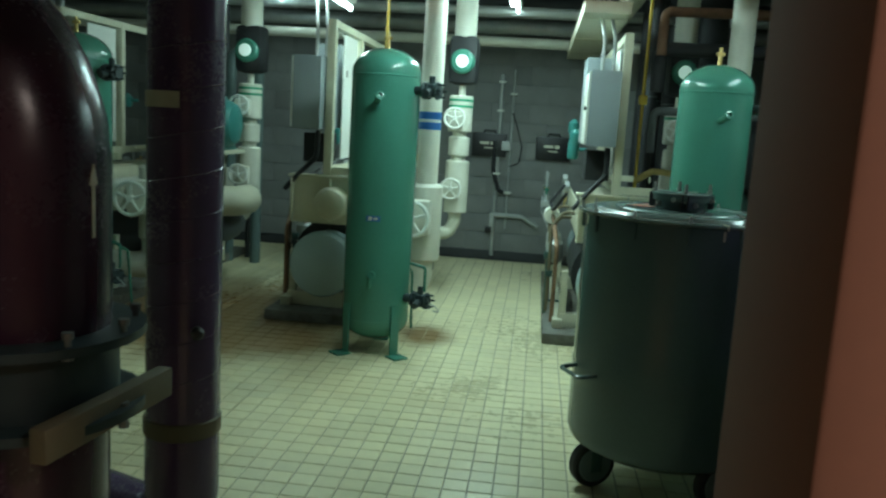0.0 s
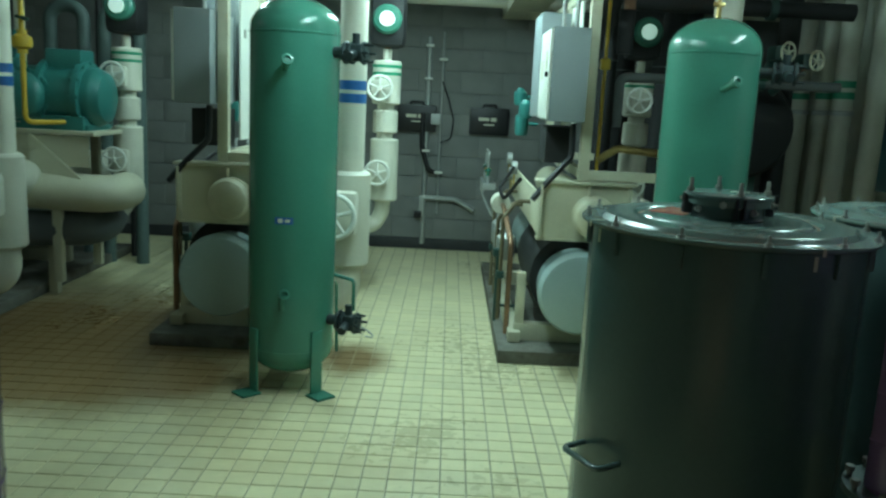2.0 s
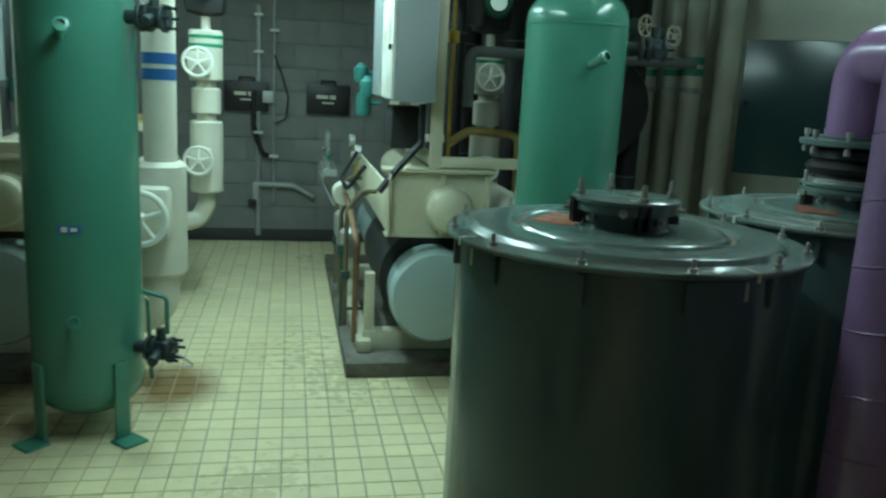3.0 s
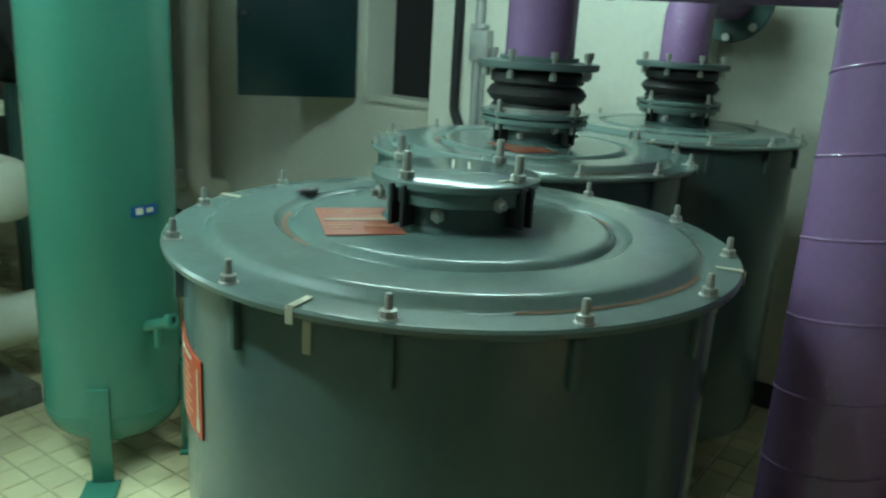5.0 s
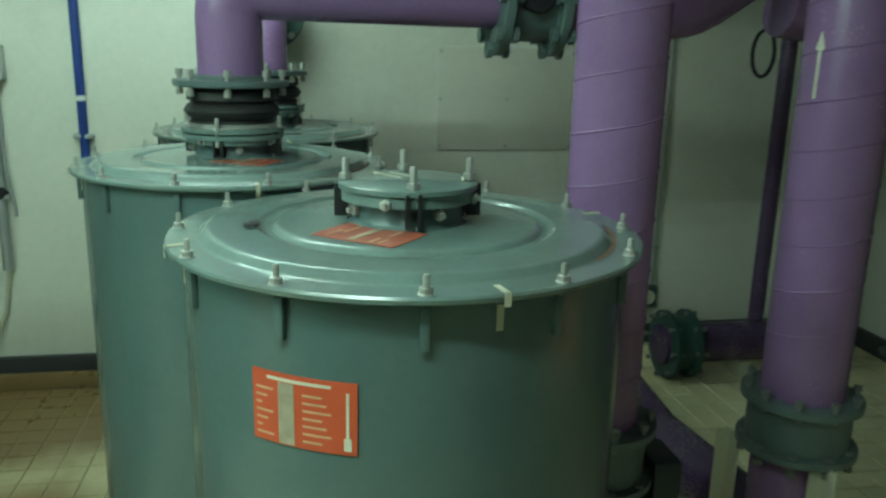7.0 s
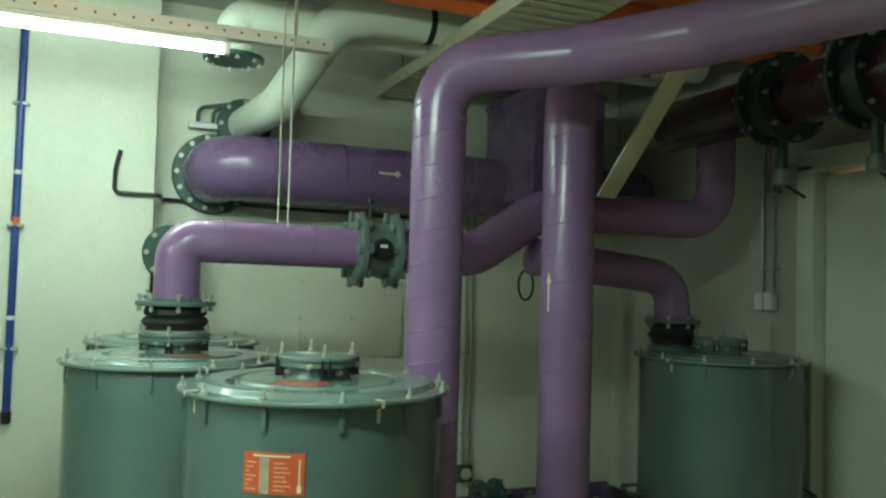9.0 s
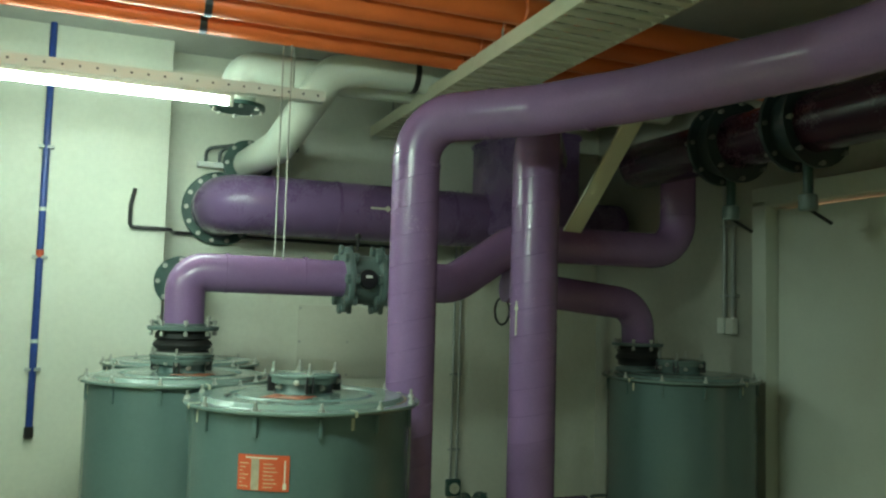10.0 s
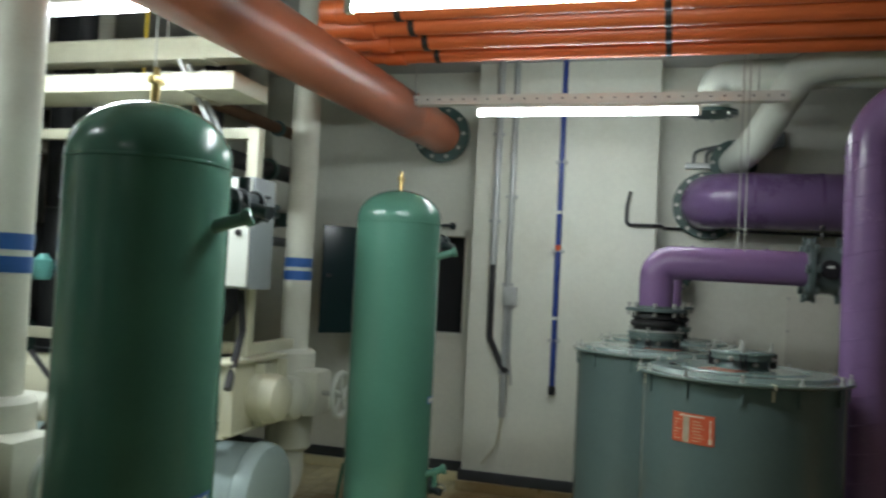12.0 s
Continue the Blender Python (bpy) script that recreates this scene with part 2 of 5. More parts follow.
def cyl(bm, p0, p1, r, seg=20, edge=0.0):
    h = (Vector(p1) - Vector(p0)).length
    e = min(edge, r * 0.5, h * 0.4)
    prof = [(0, 0), (r - e, 0), (r, e), (r, h - e), (r - e, h), (0, h)] if e else [(0, 0), (r, 0), (r, h), (0, h)]
    return lathe(bm, prof, along(p0, p1), seg)


def bent(points, radius, step=12):
    """The points of a pipe's line with its corners rounded to the given radius."""
    ps = [Vector(p) for p in points]
    out = [ps[0]]
    for a, b, c in zip(ps, ps[1:], ps[2:]):
        u, v = (a - b).normalized(), (c - b).normalized()
        ang = u.angle(v)
        if ang > math.pi - 0.02:
            out.append(b)
            continue
        t = min(radius / math.tan(ang / 2), (a - b).length * 0.49, (c - b).length * 0.49)
        rr = t * math.tan(ang / 2)
        centre = b + (u + v).normalized() * (rr / math.sin(ang / 2))
        p, q = b + u * t - centre, b + v * t - centre
        n = max(3, int(math.degrees(math.pi - ang) / step))
        turn = p.angle(q)
        axis = p.cross(q).normalized()
        for k in range(n + 1):
            out.append(centre + Matrix.Rotation(turn * k / n, 3, axis) @ p)
    out.append(ps[-1])
    return out


def tube(bm, points, r, bend=0.1, seg=20, ends=True):
    ps = bent(points, bend)
    rings, up = [], None
    for k, p in enumerate(ps):
        d = (ps[min(k + 1, len(ps) - 1)] - ps[max(k - 1, 0)]).normalized()
        if up is None:
            up = d.orthogonal().normalized()
        up = (up - d * up.dot(d)).normalized()
        side = d.cross(up)
        rings.append([bm.verts.new(p + (up * math.cos(a) + side * math.sin(a)) * r) for a in (2 * math.pi * j / seg for j in range(seg))])
    for a, b in zip(rings, rings[1:]):
        for j in range(seg):
            bm.faces.new((a[j], a[(j + 1) % seg], b[(j + 1) % seg], b[j]))
    if ends:
        bm.faces.new(rings[0][::-1])
        bm.faces.new(rings[-1])
    return bm


def ring(bm, centre, axis, r, wire, seg=24, wseg=8):
    """A torus."""
    m = along(centre, Vector(centre) + Vector(axis))
    rows = []
    for k in range(seg):
        a = 2 * math.pi * k / seg
        rows.append([bm.verts.new(m @ Vector(((r + wire * math.cos(b)) * math.cos(a), (r + wire * math.cos(b)) * math.sin(a), wire * math.sin(b)))) for b in (2 * math.pi * j / wseg for j in range(wseg))])
    for k in range(seg):
        a, b = rows[k], rows[(k + 1) % seg]
        for j in range(wseg):
            bm.faces.new((a[j], b[j], b[(j + 1) % wseg], a[(j + 1) % wseg]))
    return bm


def finish(bm, name, mat, sharp=0.6):
    bmesh.ops.recalc_face_normals(bm, faces=bm.faces)
    for f in bm.faces:
        f.smooth = True
    for e in bm.edges:
        e.smooth = len(e.link_faces) == 2 and e.calc_face_angle(0) < sharp
    me = bpy.data.meshes.new(name)
    bm.to_mesh(me)
    bm.free()
    me.materials.append(mat)
    return me


def part(name, bm, mat, parent=None, label=""):
    ob = new(name, finish(bm, name, mat))
    if parent:
        ob.parent = parent
    if label:
        ob["label"] = label
    return ob


def thing(name, at, label, category, group="", turn=0.0):
    ob = new(name)
    ob.empty_display_size = 0.1
    ob.matrix_basis = pose(*at, 0, 0, turn)
    return tagged(ob, label, category, group)


def solo(name, bm, mat, label, category, group=""):
    return tagged(part(name, bm, mat), label, category, group)


def structure(name, bm, mat, label=""):
    return tagged(part(name, bm, mat), label, kind="structure")


NB = bmesh.new


def bolt_ring(parent, centre, axis, r, count, size=0.011, length=0.03, phase=0.0, name="bolt", mat=None):
    """Bolts round a flange, one object each on one mesh."""
    bm = lathe(NB(), [(0, -length), (size, -length), (size, -length * 0.5), (size * 0.6, -length * 0.5), (size * 0.6, length * 0.5), (size, length * 0.5), (size, length), (0, length)], None, 8)
    me = finish(bm, name, mat or STEEL)
    m = along(centre, Vector(centre) + Vector(axis))
    for k in range(count):
        a = 2 * math.pi * k / count + phase
        ob = new(name, me)
        ob.parent = parent
        ob.matrix_basis = m @ Matrix.Translation((r * math.cos(a), r * math.sin(a), 0))


def handwheel(parent, centre, axis, r, mat, name="handwheel"):
    """A rim with five spokes and a hub."""
    bm = ring(NB(), (0, 0, 0), (0, 0, 1), r, r * 0.12, 24, 8)
    lathe(bm, [(0, -r * 0.2), (r * 0.2, -r * 0.2), (r * 0.2, r * 0.2), (0, r * 0.2)], None, 12)
    for k in range(5):
        a = 2 * math.pi * k / 5 + 0.3
        cyl(bm, (0, 0, 0), (r * math.cos(a), r * math.sin(a), 0), r * 0.09, 8)
    ob = part(name, bm, mat, parent)
    ob.matrix_basis = along(centre, Vector(centre) + Vector(axis))
    return ob


# ---- large structure ----
CEIL = 2.95
structure("floor", box(NB(), (0.0, 6.5, -0.055), (10.4, 11.4, 0.10)), GROUT, "grouted bed of the tiled plant-room floor")
structure("wall_north", box(NB(), (-0.2, 11.75, CEIL / 2), (9.8, 0.20, CEIL)), MORTAR, "grey concrete block end wall")
bm = NB()
HY0, HY1, HZ0, HZ1 = 7.90, 8.36, 1.04, 1.75
for y0, y1, z0, z1 in ((3.55, HY0, 0, CEIL), (HY1, 11.65, 0, CEIL), (HY0, HY1, 0, HZ0), (HY0, HY1, HZ1, CEIL)):
    box(bm, (4.7, (y0 + y1) / 2, (z0 + z1) / 2), (0.2, y1 - y0, z1 - z0))
structure("wall_east", bm, WALL, "white painted wall, stained and patched")
structure("wall_pilaster", box(NB(), (4.488, 7.185, CEIL / 2), (0.216, 1.23, CEIL), 0.006), WALL, "white painted pilaster carrying conduits")
# Solid block behind the opening, coloured as its unlit depth.
structure("shaft", box(NB(), (5.06, 8.13, 1.4), (0.5, 0.6, 0.9)), VOID, "near-black box standing for the shade inside the wall opening")
structure("wall_west", box(NB(), (-5.1, 7.0, CEIL / 2), (0.2, 9.5, CEIL)), WALL_DARK, "plain grey wall")
bm = NB()
for x0, x1, z0, z1 in ((-5.0, 0.95, 0, CEIL), (2.92, 4.6, 0, CEIL), (0.95, 2.92, 2.06, CEIL)):
    box(bm, ((x0 + x1) / 2, 3.45, (z0 + z1) / 2), (x1 - x0, 0.2, z1 - z0))
structure("wall_south", bm, WALL_DARK, "grey painted wall with the entrance door")
structure("ceiling", box(NB(), (-0.2, 6.5, CEIL + 0.1), (10.2, 11.4, 0.2)), CEILING, "bare concrete ceiling")
# Corridor walls out of view; their dark colour limits bounced light.
bm = NB()
box(bm, (0.3, 1.9, 1.3), (0.1, 2.9, 2.6))
box(bm, (3.2, 1.9, 1.3), (0.1, 2.9, 2.6))
box(bm, (1.75, 0.9, 1.3), (2.8, 0.1, 2.6))
structure("wall_corridor", bm, CORRIDOR_LOW_BOUNCE, "unseen brown entrance corridor walls, darkened to cut bounced light")
structure("ceiling_corridor", box(NB(), (1.75, 2.1, 2.65), (3.0, 2.5, 0.1)), CEILING, "corridor ceiling")
# skirting
for nm, c, s in (("baseboard_north", (-0.2, 11.64, 0.05), (9.6, 0.02, 0.10)),
                 ("baseboard_east", (4.588, 5.0, 0.05), (0.024, 2.88, 0.10)),
                 ("baseboard_east_end", (4.588, 9.73, 0.105), (0.024, 3.8, 0.07)),
                 ("baseboard_pilaster", (4.368, 7.185, 0.105), (0.024, 1.27, 0.07)),
                 ("baseboard_south", (3.75, 3.562, 0.05), (1.62, 0.024, 0.10))):
    structure(nm, box(NB(), c, s, 0.004), SKIRT, "dark tiled skirting")
for nm, x, y, w in (("kerb_east", 4.575, 9.73, 3.8), ("kerb_pilaster", 4.357, 7.185, 1.29)):
    structure(nm, box(NB(), (x, y, 0.035), (0.05, w, 0.07), 0.012), TILE_REST, "low tiled kerb under the skirting")
# entrance door with its frame
door = thing("door_1", (2.41, 3.55, 0), "closed pale steel door leaf in its frame", "door")
tagged(door, kind="structure")
bm = NB()
box(bm, (-0.46, 0.0, 1.03), (0.06, 0.24, 2.06), 0.006)
part("door_jamb", bm, JAMB, door, "brown painted jamb")
bm = NB()
box(bm, (0.46, -0.02, 1.03), (0.10, 0.26, 2.06), 0.006)
box(bm, (0.0, -0.02, 2.08), (1.02, 0.26, 0.10), 0.006)
part("door_frame", bm, DOOR, door)
part("door_leaf", box(NB(), (-0.01, 0.012, 1.01), (0.83, 0.036, 2.01), 0.004), DOOR, door)
part("corridor_face", box(NB(), (-0.01, -0.018, 1.01), (0.83, 0.02, 2.01), 0.003), CORRIDOR, door, "brown corridor side of the leaf")


# ---- fluorescent lamps ----
def tube_lamp(at, length, power, turn=0.0, channel=0.0, shift=0.0, wires=True, glowing=None):
    """A batten on a channel that hangs on two wires, with one tube below it. The length runs along local y."""
    lamp = thing("fluorescent_lamp", at, "white batten with one lit fluorescent tube hanging from the ceiling", "lamp", "tube lamps", turn)
    ch = channel or length + 0.1
    bm = NB()
    section = ((-0.030, 0.006), (-0.030, 0.060), (0.030, 0.060), (0.030, 0.006), (0.023, 0.006), (0.023, 0.050), (-0.023, 0.050), (-0.023, 0.006))
    ends = [[bm.verts.new((x, shift + e * ch / 2, z)) for x, z in section] for e in (-1, 1)]
    for k in range(8):
        j = (k + 1) % 8
        bm.faces.new((ends[0][k], ends[0][j], ends[1][j], ends[1][k]))
    for e in ends:
        for q in ((0, 1, 6, 7), (1, 2, 5, 6), (2, 3, 4, 5)):
            bm.faces.new([e[k] for k in q])
    part("channel", bm, WHITE, lamp, "perforated white steel channel")
    bm = NB()
    for k in range(int(ch / 0.07)):
        for sx in (-1, 1):
            cyl(bm, (sx * 0.0301, shift - ch / 2 + 0.035 + 0.07 * k, 0.035), (sx * 0.0308, shift - ch / 2 + 0.035 + 0.07 * k, 0.035), 0.006, 8)
    tagged(part("perforation", bm, GREY_FOAM, lamp), kind="stuff")
    part("batten", box(NB(), (0, 0, 0.0), (0.045, length, 0.036), 0.006), WHITE, lamp)
    for s in (-1, 1):
        part("lamp_holder", box(NB(), (0, s * length / 2, -0.03), (0.03, 0.025, 0.06), 0.004), WHITE, lamp)
    part("tube", cyl(NB(), (0, -length / 2 + 0.01, -0.042), (0, length / 2 - 0.01, -0.042), 0.013, 8), glowing or TUBE, lamp, "glowing white tube")
    if wires:
        for s in (-1, 1):
            part("hanger", cyl(NB(), (0, shift + s * (ch / 2 - 0.15), 0.06), (0, shift + s * (ch / 2 - 0.15), CEIL - at[2]), 0.004, 6), STEEL, lamp)
    light = bpy.data.lights.new("tube_light", "AREA")
    light.shape, light.size, light.size_y = "RECTANGLE", 0.04, length
    light.energy, light.color = power, TUBE_COLOUR
    ob = new("tube_light", light)
    ob.matrix_basis = pose(*at, 0, 0, turn) @ pose(0, 0, -0.065)
    return lamp


tube_lamp((3.36, 6.955, 2.42), 1.2, 6, channel=2.16, shift=0.04, glowing=TUBE_MID)
tube_lamp((1.42, 6.96, 2.36), 1.12, 9)
tube_lamp((1.45, 8.77, 2.41), 1.0, 24)
tube_lamp((1.45, 10.1, 2.54), 1.2, 4, glowing=TUBE_OLD)
tube_lamp((0.12, 8.95, 2.36), 1.2, 9, glowing=TUBE_DIM)
tube_lamp((-0.80, 10.4, 2.56), 1.2, 2.5, glowing=TUBE_OLD)
# Unseen lamp, placed by guess as fill for the drums and door.
tube_lamp((-2.7, 7.6, 2.60), 1.2, 3.5, glowing=TUBE_OLD)
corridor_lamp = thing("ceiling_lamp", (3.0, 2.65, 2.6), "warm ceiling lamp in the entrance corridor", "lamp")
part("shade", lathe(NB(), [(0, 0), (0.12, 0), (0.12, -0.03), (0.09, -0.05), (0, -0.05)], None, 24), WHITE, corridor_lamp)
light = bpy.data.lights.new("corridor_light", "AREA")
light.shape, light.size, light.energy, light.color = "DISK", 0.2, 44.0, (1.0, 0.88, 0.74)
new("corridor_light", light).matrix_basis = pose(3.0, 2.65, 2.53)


# ---- drums ----
LIDZ = 1.127


def drum(at, turn, cap=True, label="", connector=None, marks=True):
    """A closed drum on short feet with a bolted, ribbed lid."""
    d = thing("drum", at, label or "grey-green enamelled steel drum with a bolted ribbed lid on feet", "drum", "drums", turn)
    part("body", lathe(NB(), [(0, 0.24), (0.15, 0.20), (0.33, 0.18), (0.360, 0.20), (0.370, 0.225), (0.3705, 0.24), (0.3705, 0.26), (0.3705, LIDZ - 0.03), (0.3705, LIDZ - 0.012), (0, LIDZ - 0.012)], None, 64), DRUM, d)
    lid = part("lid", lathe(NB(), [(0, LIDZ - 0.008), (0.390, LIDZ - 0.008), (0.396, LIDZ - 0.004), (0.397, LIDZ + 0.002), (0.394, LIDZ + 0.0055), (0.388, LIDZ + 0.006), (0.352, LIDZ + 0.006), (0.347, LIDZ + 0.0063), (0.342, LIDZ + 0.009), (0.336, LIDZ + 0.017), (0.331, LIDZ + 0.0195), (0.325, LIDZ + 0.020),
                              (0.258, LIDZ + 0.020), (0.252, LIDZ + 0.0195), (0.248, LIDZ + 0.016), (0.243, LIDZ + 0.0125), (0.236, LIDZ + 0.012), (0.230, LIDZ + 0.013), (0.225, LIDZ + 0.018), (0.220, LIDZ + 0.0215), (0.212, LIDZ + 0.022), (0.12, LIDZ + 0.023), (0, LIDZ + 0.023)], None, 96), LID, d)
    for a0, a1, rr in ((-70, 15, 0.2375), (95, 140, 0.2375), (200, 250, 0.349)):
        bm = NB()
        prev = None
        for k in range(17):
            a = math.radians(a0 + (a1 - a0) * k / 16)
            w = 0.0025 + 0.002 * math.sin(k * 2.1) ** 2
            z = LIDZ + (0.0128 if rr < 0.3 else 0.0072)
            row = [bm.verts.new((q * math.cos(a), q * math.sin(a), z)) for q in (rr - w, rr + w)]
            if prev:
                bm.faces.new((prev[0], row[0], row[1], prev[1]))
            prev = row
        part("rust_line", bm, RUST, lid, "brown rust line in the groove")
    stud = finish(lathe(NB(), [(0, -0.012), (0.0115, -0.012), (0.0115, 0.001), (0.009, 0.002), (0.009, 0.009), (0.0045, 0.010), (0.0045, 0.023), (0.0035, 0.026), (0, 0.026)], None, 8), "lid_bolt", STEEL)
    lug = finish(box(NB(), (0.3745, 0, LIDZ - 0.043), (0.012, 0.014, 0.060), 0.003), "lug", DRUM)
    for k in range(12):
        a = math.radians(30 * k)
        b = new("lid_bolt", stud)
        b.parent = d
        b.matrix_basis = Matrix.Translation((0.381 * math.cos(a), 0.381 * math.sin(a), LIDZ + 0.006))
        g = new("lug", lug)
        g.parent = d
        g.matrix_basis = Matrix.Rotation(a, 4, "Z")
    for k in range(3):
        a = math.radians(120 * k + 200 - turn)
        c, s = math.cos(a) * 0.28, math.sin(a) * 0.28
        w = part("castor_wheel", cyl(NB(), (c, s - 0.025, 0.096), (c, s + 0.025, 0.096), 0.096, 28, 0.008), RUBBER, d, "dark castor wheel")
        bm = NB()
        box(bm, (c, s - 0.034, 0.13), (0.05, 0.006, 0.12), 0.002)
        box(bm, (c, s + 0.034, 0.13), (0.05, 0.006, 0.12), 0.002)
        box(bm, (c, s, 0.192), (0.08, 0.08, 0.012), 0.002)
        part("castor_fork", bm, GREEN_DARK, d)
        part("hub", cyl(NB(), (c, s - 0.03, 0.096), (c, s + 0.03, 0.096), 0.074, 24, 0.006), FLANGE, w)
    for a in (181, 1):
        m = Matrix.Rotation(math.radians(a), 4, "Z")
        bm = tube(NB(), [m @ Vector(v) for v in ((0.366, -0.075, 0.505), (0.440, -0.075, 0.50), (0.440, 0.075, 0.50), (0.366, 0.075, 0.505))], 0.0085, 0.02, 10)
        part("handle", bm, DRUM, d)
    neck = [(0.106, LIDZ + 0.021), (0.098, LIDZ + 0.027), (0.096, LIDZ + 0.030), (0.096, LIDZ + 0.075), (0.0, LIDZ + 0.075)]
    part("neck", lathe(NB(), [(0.0, LIDZ + 0.021), *neck], None, 40), DRUM, d)
    if cap:
        c = part("cap", lathe(NB(), [(0, LIDZ + 0.060), (0.114, LIDZ + 0.060), (0.114, LIDZ + 0.078), (0.119, LIDZ + 0.080), (0.119, LIDZ + 0.088), (0.116, LIDZ + 0.090), (0, LIDZ + 0.092)], None, 48), LID, d)
    else:
        c = part("flange", lathe(NB(), [(0, LIDZ + 0.060), (0.120, LIDZ + 0.060), (0.120, LIDZ + 0.070), (0.130, LIDZ + 0.072), (0.130, LIDZ + 0.084), (0.112, LIDZ + 0.085), (0.112, LIDZ + 0.088), (0.132, LIDZ + 0.089), (0.132, LIDZ + 0.098), (0, LIDZ + 0.115)], None, 48), LID, d)
    clampbolt = finish(lathe(NB(), [(0, -0.035), (0.006, -0.035), (0.006, 0.0), (0.0105, 0.001), (0.0105, 0.010), (0.006, 0.011), (0.006, 0.033), (0.005, 0.036), (0, 0.036)], None, 8), "cap_bolt", STEEL)
    headbolt = finish(lathe(NB(), [(0, 0), (0.010, 0), (0.010, 0.008), (0.005, 0.009), (0.005, 0.018), (0, 0.018)], None, 6), "clamp_bolt", STEEL)
    clamp = NB()
    for s in (-1, 1):
        box(clamp, (0.112, s * 0.010, LIDZ + 0.058), (0.024, 0.006, 0.055), 0.001)
    clamp = finish(clamp, "clamp", BLACK)
    for k in range(4):
        a = math.radians(90 * k + 61)
        r = Matrix.Rotation(a, 4, "Z")
        for me, m in ((clampbolt, r @ Matrix.Translation((0.105 if cap else 0.122, 0, LIDZ + 0.091))), (clamp, r),
                      (headbolt, r @ Matrix.Rotation(math.radians(-22), 4, "Z") @ pose(0.1115, 0, LIDZ + 0.066, 0, 90, 0)),
                      (headbolt, r @ Matrix.Rotation(math.radians(26), 4, "Z") @ pose(0.096, 0, LIDZ + 0.047, 0, 90, 0))):
            ob = new(me.name, me)
            ob.parent, ob.matrix_basis = d, m
    if marks:
        for a in (-168.7, -75, 105):
            m = Matrix.Rotation(math.radians(a - turn), 4, "Z")
            for c, e in (((0.378, 0, LIDZ + 0.0072), (0.034, 0.009, 0.0012)), ((0.3982, 0, LIDZ - 0.002), (0.0012, 0.009, 0.018)), ((0.3708, 0.003, LIDZ - 0.035), (0.0016, 0.010, 0.036))):
                bm = box(NB(), c, e)
                bmesh.ops.transform(bm, matrix=m, verts=bm.verts)
                part("paper_tape", bm, TAPE, d, "torn strip of paper tape")
    return d


def curved_label(parent, name, mat, r, a0, a1, z0, z1, label=""):
    """A thin label that follows the drum's side."""
    bm = NB()
    n = 10
    cols = []
    for k in range(n + 1):
        a = math.radians(a0 + (a1 - a0) * k / n)
        cols.append([bm.verts.new((q * math.cos(a), q * math.sin(a), z)) for q, z in ((r, z0), (r, z1), (r - 0.003, z1), (r - 0.003, z0))])
    for a, b in zip(cols, cols[1:]):
        for j in range(4):
            bm.faces.new((a[j], b[j], b[(j + 1) % 4], a[(j + 1) % 4]))
    bm.faces.new(cols[0])
    bm.faces.new(cols[-1][::-1])
    return part(name, bm, mat, parent, label)


drum_near = drum((2.308, 6.183, 0), 26.0, True, "grey-green steel drum with bolted lid, capped neck and orange label")
drum_pipe = drum((3.13, 6.53, 0), 15.0, False, "grey-green steel drum joined by a rubber sleeve to a purple pipe")
drum_back = drum((3.95, 6.47, 0), 5.0, False, "grey-green steel drum standing close to the white pilaster")
drum_door = drum((2.96, 4.09, 0), 69.0, True, "grey-green steel drum standing beside the entrance door")
lb = curved_label(drum_near, "side_label", STICKER, 0.3728, 112, 136.6, 0.900, 1.004, "orange warning label with white print, worn")
curved_label(lb, "label_strip", LABEL_WORN, 0.3736, 118.8, 122.6, 0.902, 0.992)
curved_label(lb, "label_title", STICKER_WHITE, 0.3733, 116, 131, 0.9935, 0.998)
for k in range(7):
    z = 0.977 - 0.0112 * k
    curved_label(lb, "label_line", LABEL_PRINT, 0.3733, 124.6, 129 + (k % 3), z, z + 0.003)
    curved_label(lb, "label_line", LABEL_PRINT, 0.3733, 113.0, 117.4 - 1.5 * (k % 3), z, z + 0.003)
curved_label(lb, "label_arrow", STICKER_WHITE, 0.3733, 134.3, 134.9, 0.920, 0.990)
curved_label(lb, "label_arrow_head", STICKER_WHITE, 0.3733, 133.8, 135.4, 0.906, 0.924)
for d, x, y, turn in ((drum_near, 2.189, 6.258, -39.5), (drum_pipe, 3.01, 6.49, -30)):
    m = d.matrix_basis.inverted() @ pose(x, y, LIDZ + 0.0232, 0, 0, turn)
    tl = part("top_label", box(NB(), (0, 0, 0), (0.104, 0.15, 0.0012)), STICKER_FADED, d, "faded orange paper label on the lid")
    tl.matrix_basis = m
    part("label_strip", box(NB(), (-0.004, 0.004, 0.001), (0.085, 0.012, 0.001)), LABEL_WORN, tl, "worn white strip")
    for dx, dy, w in ((-0.03, -0.03, 0.03), (-0.03, -0.045, 0.03), (0.022, -0.035, 0.04), (0.01, 0.04, 0.05), (-0.02, 0.052, 0.04)):
        part("label_line", box(NB(), (dx, dy, 0.001), (w, 0.004, 0.0008)), LABEL_PRINT, tl)
for x, y, lx, a in ((2.345, 6.215, 0.07, 35), (2.35, 6.19, 0.055, 35), (2.30, 6.09, 0.04, -10)):
    ch = part("chalk_mark", box(NB(), (0, 0, 0), (lx, 0.004, 0.001)), STICKER_WHITE, drum_near, "white chalk stroke")
    ch.matrix_basis = drum_near.matrix_basis.inverted() @ pose(x, y, LIDZ + 0.0925, 0, 0, a)
